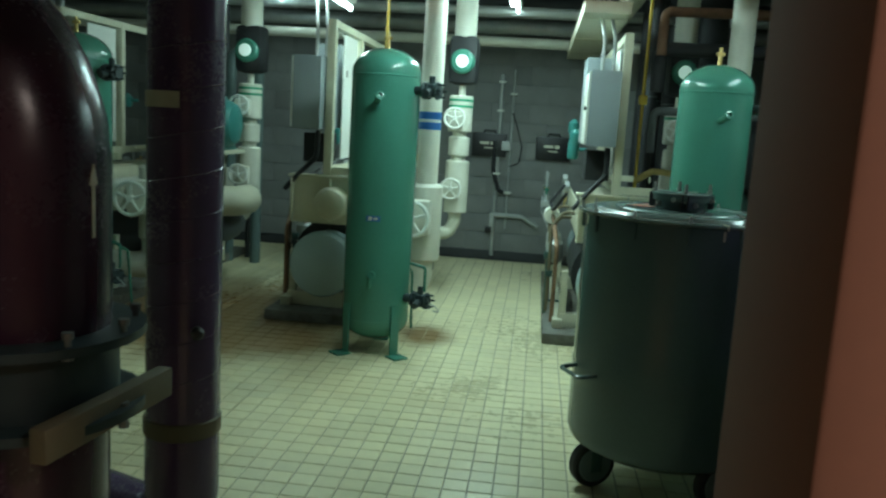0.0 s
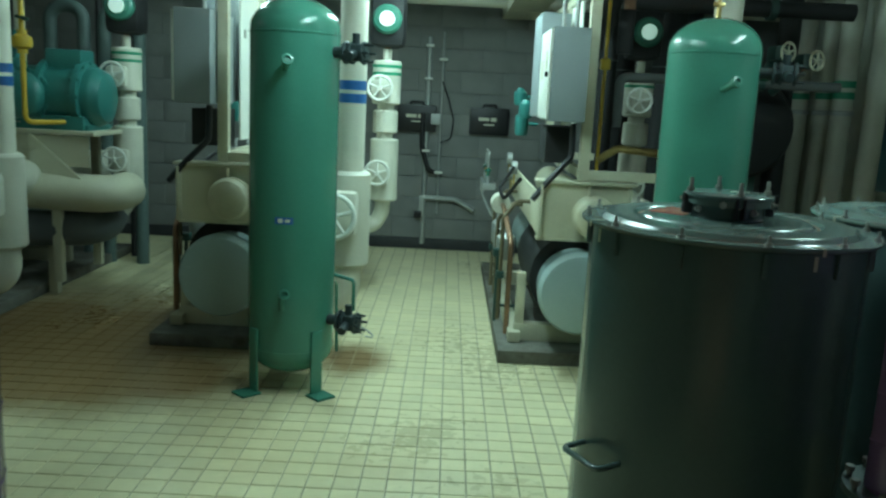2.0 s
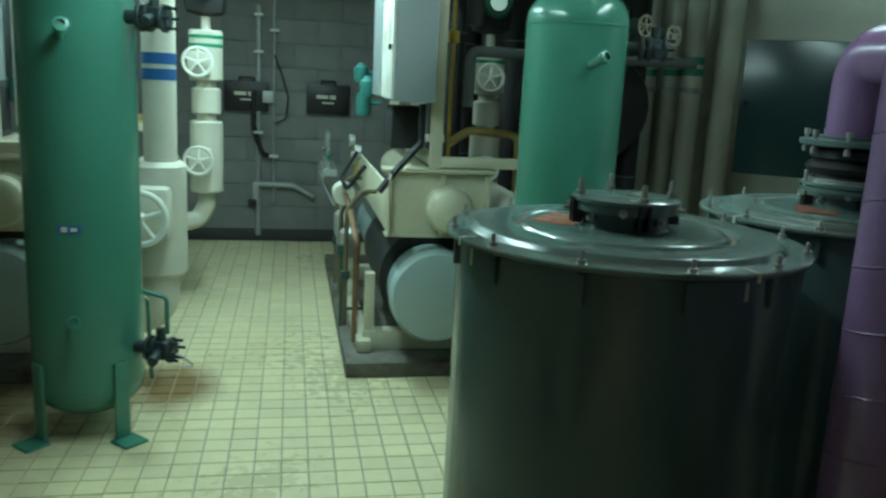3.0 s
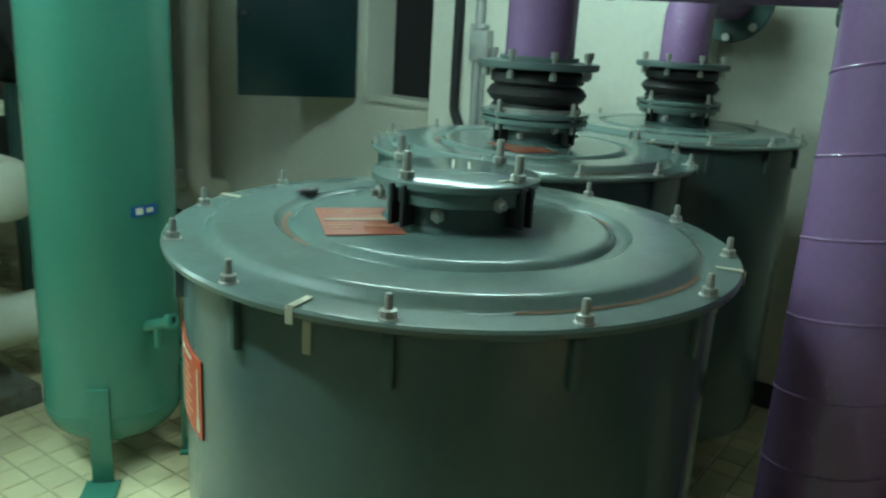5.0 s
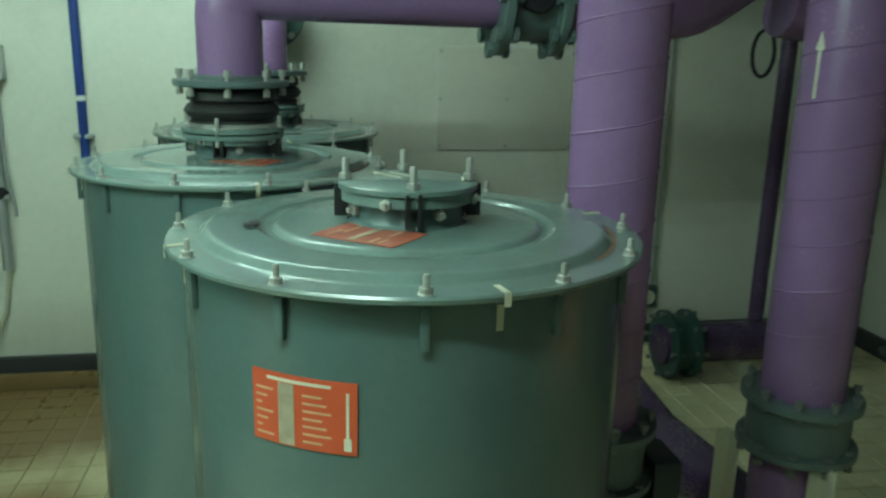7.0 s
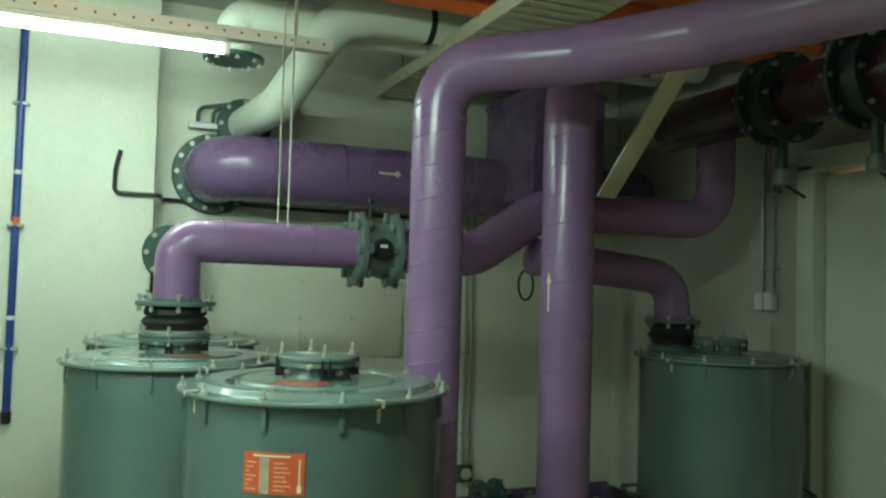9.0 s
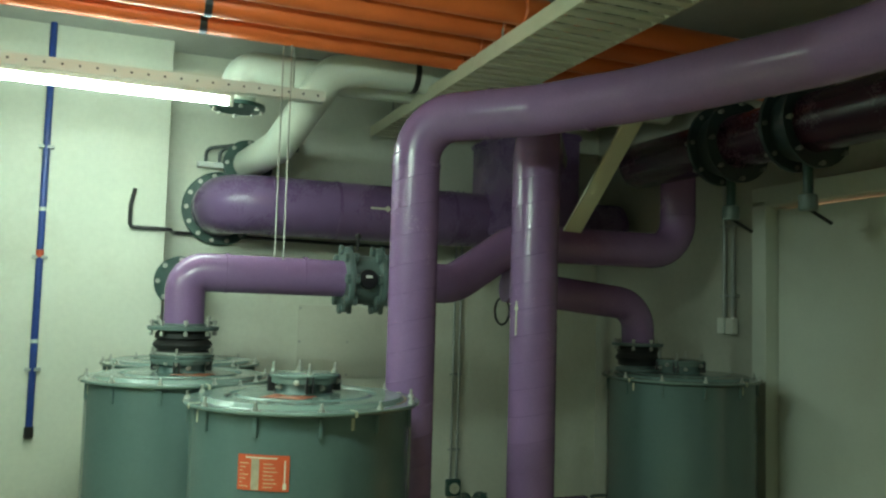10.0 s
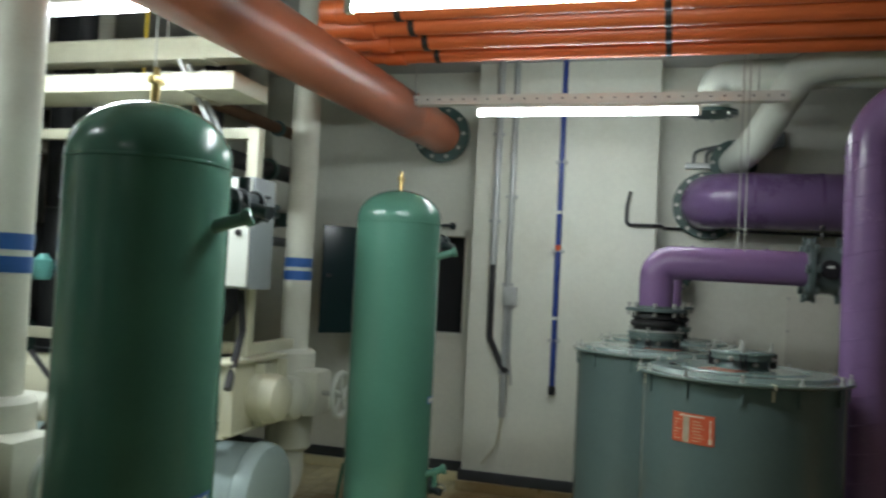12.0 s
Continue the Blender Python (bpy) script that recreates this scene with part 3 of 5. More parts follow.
hole = part("lid_mark", lathe(NB(), [(0, 0.0), (0.015, 0.0), (0.012, 0.004), (0, 0.006)], Matrix.Scale(1.5, 4, (1, 0, 0)), 9), BLACK, drum_near, "small dark plug")
hole.matrix_basis = drum_near.matrix_basis.inverted() @ pose(2.272, 6.44, LIDZ + 0.0235)


# ---- purple pipes ----
def purple_pipe(name_label, points, r, bend, mat=None, seams=(), group="purple pipes"):
    p = thing("purple_pipe", points[0], name_label, "pipe", group)
    o = Vector(points[0])
    part("pipe", tube(NB(), [Vector(q) - o for q in points], r, bend, 28), mat or PURPLE, p)
    return p


def spiral(parent, r, z0, z1, pitch, mat, turns_step=24):
    """A raised seam that winds round an upright pipe."""
    n = int((z1 - z0) / pitch * turns_step)
    pts = [(r * math.cos(2 * math.pi * k / turns_step), r * math.sin(2 * math.pi * k / turns_step), z0 + (z1 - z0) * k / n) for k in range(n + 1)]
    bm = NB()
    prev = None
    for x, y, z in pts:
        u = Vector((x, y, 0)).normalized()
        row = [bm.verts.new(Vector((x, y, z)) + u * a + Vector((0, 0, b))) for a, b in ((-0.002, -0.005), (0.0022, 0), (-0.002, 0.005))]
        if prev:
            for j in range(2):
                bm.faces.new((prev[j], row[j], row[j + 1], prev[j + 1]))
        prev = row
    return part("seam", bm, mat, parent)


def flange_joint(parent, centre, axis, r, mat=None, gap=0.07, bolts=8, spread=1.55):
    """Two flanges with a ring between them and bolts."""
    m = along(centre, Vector(centre) + Vector(axis))
    R = r * spread
    bm = lathe(NB(), [(0, -gap), (r * 1.15, -gap), (R, -gap), (R, -gap + 0.018), (r * 1.2, -gap + 0.02), (r * 1.2, gap - 0.02), (R, gap - 0.018), (R, gap), (r * 1.15, gap), (0, gap)], m, 32)
    part("flange", bm, mat or FLANGE, parent)
    bolt_ring(parent, Vector(centre) + Vector(axis).normalized() * gap, axis, r * (spread - 0.14), bolts, 0.011, 0.026, mat=BOLT_DULL)
    bolt_ring(parent, Vector(centre) - Vector(axis).normalized() * gap, axis, r * (spread - 0.14), bolts, 0.011, 0.026, mat=BOLT_DULL)


def flow_arrow(parent, r, angle, z0, z1, mat=None):
    """A white arrow sticker pointing up an upright pipe."""
    w = math.degrees(0.0042 / r)
    a = curved_label(parent, "flow_arrow", STICKER_WHITE, r + 0.0015, angle - w, angle + w, z0, z1, "white arrow sticker")
    for k in range(5):
        h = w * 2.6 * (1 - k / 5)
        curved_label(a, "arrow_head", STICKER_WHITE, r + 0.0015, angle - h, angle + h, z1 + 0.008 * k, z1 + 0.008 * (k + 1))


RZ = 2.22
P1 = (2.63, 5.685)
P2 = (2.72, 5.08)
riser_a = purple_pipe("purple painted spiral-seam riser pipe turning along the ceiling", [(*P1, 0.42), (*P1, RZ), (2.25, 5.33, RZ), (1.90, 5.12, RZ + 0.005), (1.30, 4.88, RZ + 0.02), (0.72, 5.14 - 0.3, RZ + 0.02), (0.72, 5.14, RZ + 0.02)], 0.098, 0.17)
spiral(riser_a, 0.098, 0.12, 1.68, 0.115, PURPLE)
for q0, q1 in (((0, 0, 1.60), (0, 0, 1.615)), ((-0.235, -0.225, 1.80), (-0.246, -0.235, 1.80)), ((-0.55, -0.47, 1.801), (-0.562, -0.478, 1.801))):
    part("joint_ring", cyl(NB(), q0, q1, 0.1015, 28), PURPLE, riser_a)
flange_joint(riser_a, (0, 0, 0.10), (0, 0, 1), 0.102, FLANGE, 0.075, 10, 1.42)
part("actuator", box(NB(), (-0.02, -0.16, 0.02), (0.13, 0.07, 0.13), 0.01), FLANGE_DARK, riser_a, "dark valve actuator box")
part("base", lathe(NB(), [(0, -0.42), (0.13, -0.42), (0.14, -0.39), (0.11, -0.36), (0.10, -0.05), (0, -0.05)], None, 24), PURPLE_SHADED, riser_a)
riser_b = purple_pipe("purple painted riser pipe standing on white steel legs", [(*P2, 0.10), (*P2, 2.25), (3.3, 4.7, 2.25)], 0.105, 0.17)
spiral(riser_b, 0.105, 0.62, 2.0, 0.115, PURPLE)
flange_joint(riser_b, (0, 0, 0.41), (0, 0, 1), 0.108, None, 0.075, 10, 1.40)
for a in (60, 180, 300):
    c, s = math.cos(math.radians(a)) * 0.15, math.sin(math.radians(a)) * 0.15
    bm = NB()
    box(bm, (c, s, 0.12), (0.05, 0.006, 0.44))
    box(bm, (c + 0.022, s + 0.02, 0.12), (0.006, 0.04, 0.44))
    part("leg", bm, CREAM, riser_b, "cream angle-iron leg")
# The riser stands unlit, so its purple is darkened to match.
left_riser = purple_pipe("purple riser pipe, darkened for shade, with a black knob", [(0.72, 5.14, 0.40), (0.72, 5.14, RZ - 0.2)], 0.108, 0.1, PURPLE_SHADED)
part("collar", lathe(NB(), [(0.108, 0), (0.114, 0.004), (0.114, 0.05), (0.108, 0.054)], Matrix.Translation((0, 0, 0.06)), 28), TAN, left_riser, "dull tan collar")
part("foot_elbow", tube(NB(), [(-0.42, 0.16, -0.28), (0, 0, -0.28), (0, 0, 0.03)], 0.109, 0.20, 28), PURPLE_SHADED, left_riser)
spiral(left_riser, 0.108, 0.14, 1.52, 0.12, PURPLE_SHADED)
part("knob", lathe(NB(), [(0, 0), (0.008, 0), (0.008, 0.03), (0.018, 0.035), (0.02, 0.05), (0.012, 0.06), (0, 0.062)], along((0.07, -0.08, 0.40), (0.14, -0.19, 0.40)), 14), BLACK, left_riser)
curved_label(left_riser, "paper_strip", TAPE, 0.1105, 205, 285, 1.025, 1.07, "torn paper strip")
maroon = thing("maroon_pipe", (0.74, 4.36, 0), "dark maroon elbow pipe with bolted flanges by the entrance", "pipe")
part("pipe", tube(NB(), [(0, 0, 0.95), (0, 0, 1.60), (-1.4, 0.1, 1.62)], 0.165, 0.30, 28), RED_PIPE, maroon)
flange_joint(maroon, (0, 0, 0.90), (0, 0, 1), 0.15, FLANGE_DARK, 0.085, 10)
part("base", lathe(NB(), [(0, 0), (0.20, 0), (0.20, 0.03), (0.16, 0.06), (0.16, 0.84), (0, 0.84)], None, 28), RED_PIPE, maroon)
part("bracket", box(NB(), (0.192, -0.02, 0.83), (0.40, 0.035, 0.065), 0.006, Matrix.Rotation(radians(84), 4, "Z")), TAN, maroon, "tan steel bracket")
flow_arrow(maroon, 0.165, 352, 1.17, 1.27)

# drum pipes overhead
main_run = thing("purple_pipe", (3.13, 6.53, 1.225), "purple pipe from the drum with a valve and bends", "pipe", "purple pipes")
o = Vector((3.13, 6.53, 1.225))
part("pipe", tube(NB(), [Vector(q) - o for q in ((3.13, 6.53, 1.33), (3.13, 6.53, 1.575), (3.13, 5.55, 1.567))], 0.083, 0.076, 28), PURPLE, main_run)
part("offset_bend", tube(NB(), [Vector(q) - o for q in ((3.13, 5.70, 1.567), (3.13, 5.30, 1.565), (3.13, 4.97, 1.785), (3.13, 3.98, 1.785), (3.13, 3.98, 2.25))], 0.094, 0.17, 28), PURPLE, main_run)
part("weld_ring", ring(NB(), Vector((3.13, 3.98, 1.98)) - o, (0, 0, 1), 0.094, 0.004, 28, 6), PURPLE, main_run)
part("sleeve", lathe(NB(), [(0, 0), (0.105, 0.0), (0.108, 0.012), (0.102, 0.02), (0.113, 0.028), (0.122, 0.042), (0.113, 0.056), (0.102, 0.062), (0.113, 0.07), (0.112, 0.09), (0.10, 0.10), (0, 0.10)], None, 36), RUBBER, main_run, "black ribbed rubber sleeve")
part("clip", lathe(NB(), [(0.109, 0.001), (0.111, 0.001), (0.111, 0.012), (0.109, 0.012)], None, 36), STEEL, main_run)
part("flange", lathe(NB(), [(0, 0.102), (0.142, 0.102), (0.145, 0.106), (0.145, 0.118), (0.095, 0.12), (0.095, 0.13), (0, 0.13)], None, 40), FLANGE, main_run)
bolt_ring(main_run, (0, 0, 0.112), (0, 0, 1), 0.128, 8, 0.009, 0.032)
for y in (-0.16, -0.50):
    part("joint_ring", cyl(NB(), (0, y, 0.35), (0, y - 0.014, 0.35), 0.0865, 28), PURPLE, main_run)
valve_at = Vector((0, 5.76 - 6.53, 0.342))
bm = NB()
for s in (-1, 1):
    cyl(bm, valve_at + Vector((0, s * 0.075 - 0.014, 0)), valve_at + Vector((0, s * 0.075 + 0.014, 0)), 0.15, 28, 0.004)
cyl(bm, valve_at + Vector((0, -0.07, 0)), valve_at + Vector((0, 0.07, 0)), 0.112, 24)
valve = part("valve", bm, FLANGE, main_run, "grey-green flanged check valve")
for side in (-0.075, 0.075):
    bolt_ring(valve, valve_at + Vector((0, side, 0)), (0, 1, 0), 0.135, 8, 0.022, 0.03, name="lug", mat=FLANGE)
part("dial", cyl(NB(), valve_at + Vector((-0.10, 0, 0)), valve_at + Vector((-0.135, 0, 0)), 0.045, 20, 0.006), BLACK, valve)
part("dial_label", box(NB(), valve_at + Vector((-0.137, 0, 0.012)), (0.003, 0.03, 0.012)), WHITE, valve)
part("lever", cyl(NB(), valve_at + Vector((0, 0.02, 0.14)), valve_at + Vector((0, 0.02, 0.19)), 0.006, 8), BLACK, valve)
part("lever_knob", lathe(NB(), [(0, -0.016), (0.012, -0.011), (0.016, 0), (0.012, 0.011), (0, 0.016)], Matrix.Translation(valve_at + Vector((0, 0.02, 0.20))), 12), BLACK, valve)
for dx in (-0.02, 0.02):
    part("hanger", cyl(NB(), (dx * 2, 6.14 - 6.53 + dx * 0.6, 0.35), (dx * 2, 6.14 - 6.53 + dx * 0.6, CEIL - 1.225), 0.004, 6), STEEL, main_run)
back_run = thing("purple_pipe", (3.95, 6.472, 1.225), "purple pipe from the rear drum into a wall flange", "pipe", "purple pipes")
part("pipe", tube(NB(), [(0, 0, 0.10), (0, 0, 0.33), (0.42, 0, 0.33)], 0.075, 0.10, 28), PURPLE, back_run)
part("sleeve", lathe(NB(), [(0, 0), (0.105, 0.0), (0.108, 0.012), (0.102, 0.02), (0.113, 0.028), (0.122, 0.042), (0.113, 0.056), (0.102, 0.062), (0.113, 0.07), (0.112, 0.09), (0.10, 0.10), (0, 0.10)], None, 36), RUBBER, back_run, "black ribbed rubber sleeve")
part("flange", lathe(NB(), [(0, 0.102), (0.142, 0.102), (0.145, 0.106), (0.145, 0.118), (0, 0.12)], None, 40), FLANGE, back_run)
bolt_ring(back_run, (0, 0, 0.112), (0, 0, 1), 0.128, 8, 0.009, 0.032)
part("wall_flange", cyl(NB(), (0.402, 0, 0.33), (0.427, 0, 0.33), 0.145, 32, 0.004), GREEN_DARK, back_run)
bolt_ring(back_run, (0.402, 0, 0.33), (-1, 0, 0), 0.125, 8, 0.014, 0.02)
header = thing("purple_header_pipe", (4.23, 6.25, 2.01), "large dark purple header pipe along the wall", "pipe", "purple pipes")
part("pipe", tube(NB(), [(0.36, 0, 0), (0, 0, 0), (0, -2.6, 0)], 0.172, 0.22, 32), HEADER_PURPLE, header)
for y in (-0.24, -0.62, -1.35, -1.9):
    part("joint_ring", cyl(NB(), (0, y, 0), (0, y - 0.018, 0), 0.1755, 32), HEADER_PURPLE, header)
part("wall_flange", cyl(NB(), (0.33, 0, 0), (0.366, 0, 0), 0.225, 36, 0.005), GREEN_DARK, header)
bolt_ring(header, (0.33, 0, 0), (-1, 0, 0), 0.20, 14, 0.014, 0.02)
bm = NB()
box(bm, (-0.174, -0.85, 0.01), (0.002, 0.10, 0.012))
box(bm, (0, 0, 0), (0.002, 0.028, 0.028), 0, pose(-0.174, -0.905, 0.01, 45, 0, 0))
part("flow_arrow", bm, STICKER_WHITE, header, "white arrow sticker")
part("diamond_sticker", box(NB(), (0, 0, 0), (0.002, 0.034, 0.034), 0, pose(-0.1745, -1.63, 0.01, 45, 0, 0)), STICKER_WHITE, header, "small white diamond sticker")
door_run = purple_pipe("purple pipe elbow dropping to the drum by the door", [(3.15, 4.22, 1.175), (3.15, 4.22, 1.49), (3.16, 5.0, 1.57)], 0.085, 0.14)
part("spigot", lathe(NB(), [(0, -0.035), (0.115, -0.035), (0.115, -0.015), (0.09, -0.01), (0.09, 0.0), (0, 0)], None, 32), FLANGE, door_run)
bolt_ring(door_run, (0, 0, 0.109), (0, 0, 1), 0.12, 8, 0.009, 0.028)
part("sleeve", lathe(NB(), [(0, 0), (0.10, 0.0), (0.102, 0.02), (0.118, 0.04), (0.102, 0.06), (0.112, 0.09), (0.10, 0.10), (0, 0.10)], None, 32), RUBBER, door_run, "black rubber sleeve")
part("flange", lathe(NB(), [(0, 0.102), (0.135, 0.102), (0.135, 0.116), (0, 0.118)], None, 36), FLANGE, door_run)
duct = thing("purple_duct", (4.05, 4.45, 2.22), "dark purple sheet-metal box on the header", "duct")
part("body", box(NB(), (0, 0, 0), (0.6, 0.45, 0.62), 0.01), HEADER_PURPLE, duct)
for z in (-0.28, 0.28):
    part("rim", box(NB(), (0, 0, z), (0.616, 0.466, 0.03), 0.003), HEADER_PURPLE, duct)
cross_run = purple_pipe("dark maroon pipe with flanged valves under the ceiling", [(3.3, 4.12, 2.27), (0.9, 4.18, 2.25)], 0.125, 0.1, RED_PIPE)
for x in (-0.74, -1.20):
    flange_joint(cross_run, (x, 0.01, -0.005), (1, 0, 0), 0.125, FLANGE_DARK, 0.07, 8)
    part("valve_stem", cyl(NB(), (x, 0, -0.12), (x, 0, -0.34), 0.022, 12, 0.004), GREEN_DARK, cross_run)
    part("valve_head", cyl(NB(), (x, 0, -0.30), (x, 0, -0.37), 0.04, 14, 0.006), FLANGE, cross_run)
    part("valve_lever", cyl(NB(), (x, 0, -0.36), (x - 0.03, -0.1, -0.42), 0.008, 8), BLACK, cross_run)
floor_run = purple_pipe("dark purple pipe lying near the floor behind the riser", [(4.15, 4.78, 0.16), (4.15, 3.9, 0.16)], 0.09, 0.1, PURPLE_SHADED)
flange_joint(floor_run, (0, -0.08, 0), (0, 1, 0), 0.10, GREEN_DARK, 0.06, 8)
part("upright", tube(NB(), [(0.06, -0.50, 0.05), (0.06, -0.50, 1.5)], 0.035, 0.05, 14), PURPLE_SHADED, floor_run)
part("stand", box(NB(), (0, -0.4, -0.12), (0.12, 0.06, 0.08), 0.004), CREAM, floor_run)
floor_elbow = purple_pipe("dark purple sloping pipe between the risers near the floor", [(4.15, 5.32, 0.40), (3.35, 5.16, 0.14), (2.72, 5.08, 0.14)], 0.095, 0.14, PURPLE_SHADED)


# ---- orange pipes ----
for k, x in enumerate((2.44, 2.65, 2.88, 3.10)):
    p = thing("orange_pipe", (x, 3.6, 2.675 - 0.005 * k), "orange plastic drain pipe under the ceiling", "pipe", "orange pipes")
    part("pipe", tube(NB(), [(0, 0, 0), (0, 4.5 + 0.1 * k, 0)], 0.055, 0.1, 20), ORANGE, p)
    for y in (1.6, 4.3):
        part("socket", cyl(NB(), (0, y, 0), (0, y + 0.12, 0), 0.064, 20, 0.006), ORANGE, p)
    for y in (2.9, 4.1):
        part("clamp", cyl(NB(), (0, y, 0), (0, y + 0.03, 0), 0.060, 20), BLACK, p, "black pipe clamp")
big = thing("orange_main_pipe", (4.55, 8.07, 2.46), "large dull orange pipe crossing below the ceiling", "pipe")
part("pipe", tube(NB(), [(0, 0, 0), (-1.0, -0.02, -0.03), (-6.5, 0.05, -0.13)], 0.135, 0.2, 28), ORANGE_DULL, big)
part("wall_flange", cyl(NB(), (-0.16, 0, 0), (-0.10, 0, 0), 0.20, 32, 0.006), GREEN_DARK, big)
bolt_ring(big, (-0.16, 0, 0), (-1, 0, 0), 0.17, 10, 0.014, 0.02)
part("seam", cyl(NB(), (-0.95, -0.019, -0.028), (-0.97, -0.0195, -0.0285), 0.139, 28), ORANGE_DULL, big)


# ---- white pipes by the east wall ----
wp = thing("white_pipe", (4.55, 5.96, 2.29), "white jacketed pipe rising from a wall flange", "pipe", "white pipes")
part("pipe", tube(NB(), [(0.05, 0.15, 0), (-0.60, 0.06, 0.02), (-0.98, -0.13, 0.36), (-1.02, -0.30, 0.39), (-1.02, -2.2, 0.40)], 0.092, 0.15, 24), WHITE_PIPE, wp)
part("wall_flange", cyl(NB(), (-0.03, 0.14, 0), (0.03, 0.14, 0), 0.15, 28), GREEN_DARK, wp)
bolt_ring(wp, (-0.03, 0.14, 0), (-1, 0, 0), 0.13, 8, 0.013, 0.02)
for y in (-0.55, -0.95):
    part("clamp", cyl(NB(), (-1.02, y, 0.392), (-1.02, y - 0.03, 0.392), 0.097, 24), BLACK, wp, "black pipe clamp")
wp2 = thing("white_pipe", (3.78, 6.27, 2.47), "white jacketed pipe with an elbow under the ceiling", "pipe", "white pipes")
part("pipe", tube(NB(), [(0, 0, 0), (0, 0, 0.20), (0, -2.4, 0.24)], 0.09, 0.12, 24), WHITE_PIPE, wp2)
part("flange", cyl(NB(), (0, 0, -0.02), (0, 0, 0.0), 0.14, 28), GREEN_DARK, wp2)
bolt_ring(wp2, (0, 0, -0.02), (0, 0, -1), 0.12, 8, 0.012, 0.016)
manifold = thing("pipe_manifold", (4.58, 6.19, 2.27), "small grey pipe manifold with five branches on the wall", "pipe")
part("bar", box(NB(), (-0.03, 0, 0), (0.05, 0.42, 0.035), 0.004), GALV, manifold)
for k in range(5):
    part("branch", tube(NB(), [(-0.03, -0.16 + 0.08 * k, 0.02), (-0.03, -0.16 + 0.08 * k, 0.10), (-0.03, -0.40, 0.14 + 0.02 * k)], 0.010, 0.05, 8), GREY_FOAM, manifold)
# cable tray across
tray = thing("cable_tray", (2.0, 5.14, 2.55), "cream perforated steel cable tray under the ceiling", "cable tray")
for dy in (-0.18, 0.18):
    part("side_rail", box(NB(), (0.6, dy, 0.03), (3.9, 0.012, 0.07)), CREAM, tray)
rung = finish(box(NB(), (0, 0, 0), (0.045, 0.36, 0.012)), "rung", CREAM)
for k in range(48):
    r = new("rung", rung)
    r.parent, r.matrix_basis = tray, Matrix.Translation((-1.3 + 0.08 * k, 0, 0))


for x in (-0.9, 0.6, 2.1):
    for dy in (-0.18, 0.18):
        part("hanger", cyl(NB(), (x, dy, 0.06), (x, dy, CEIL - 2.55), 0.005, 6), STEEL, tray)
bundle = thing("cable_bundle", (0.75, 5.14, 2.563), "grey and black cables lying in the tray", "cable")
for k, (dy, mat) in enumerate(((-0.10, BLACK), (-0.05, GREY_FOAM), (0.0, BLACK), (0.06, GALV), (0.11, BLACK))):
    part("wire", tube(NB(), [(0, dy, 0.008), (1.2, dy + 0.012 * (k % 2), 0.008), (3.7, dy, 0.008)], 0.012, 0.2, 8), mat, bundle)


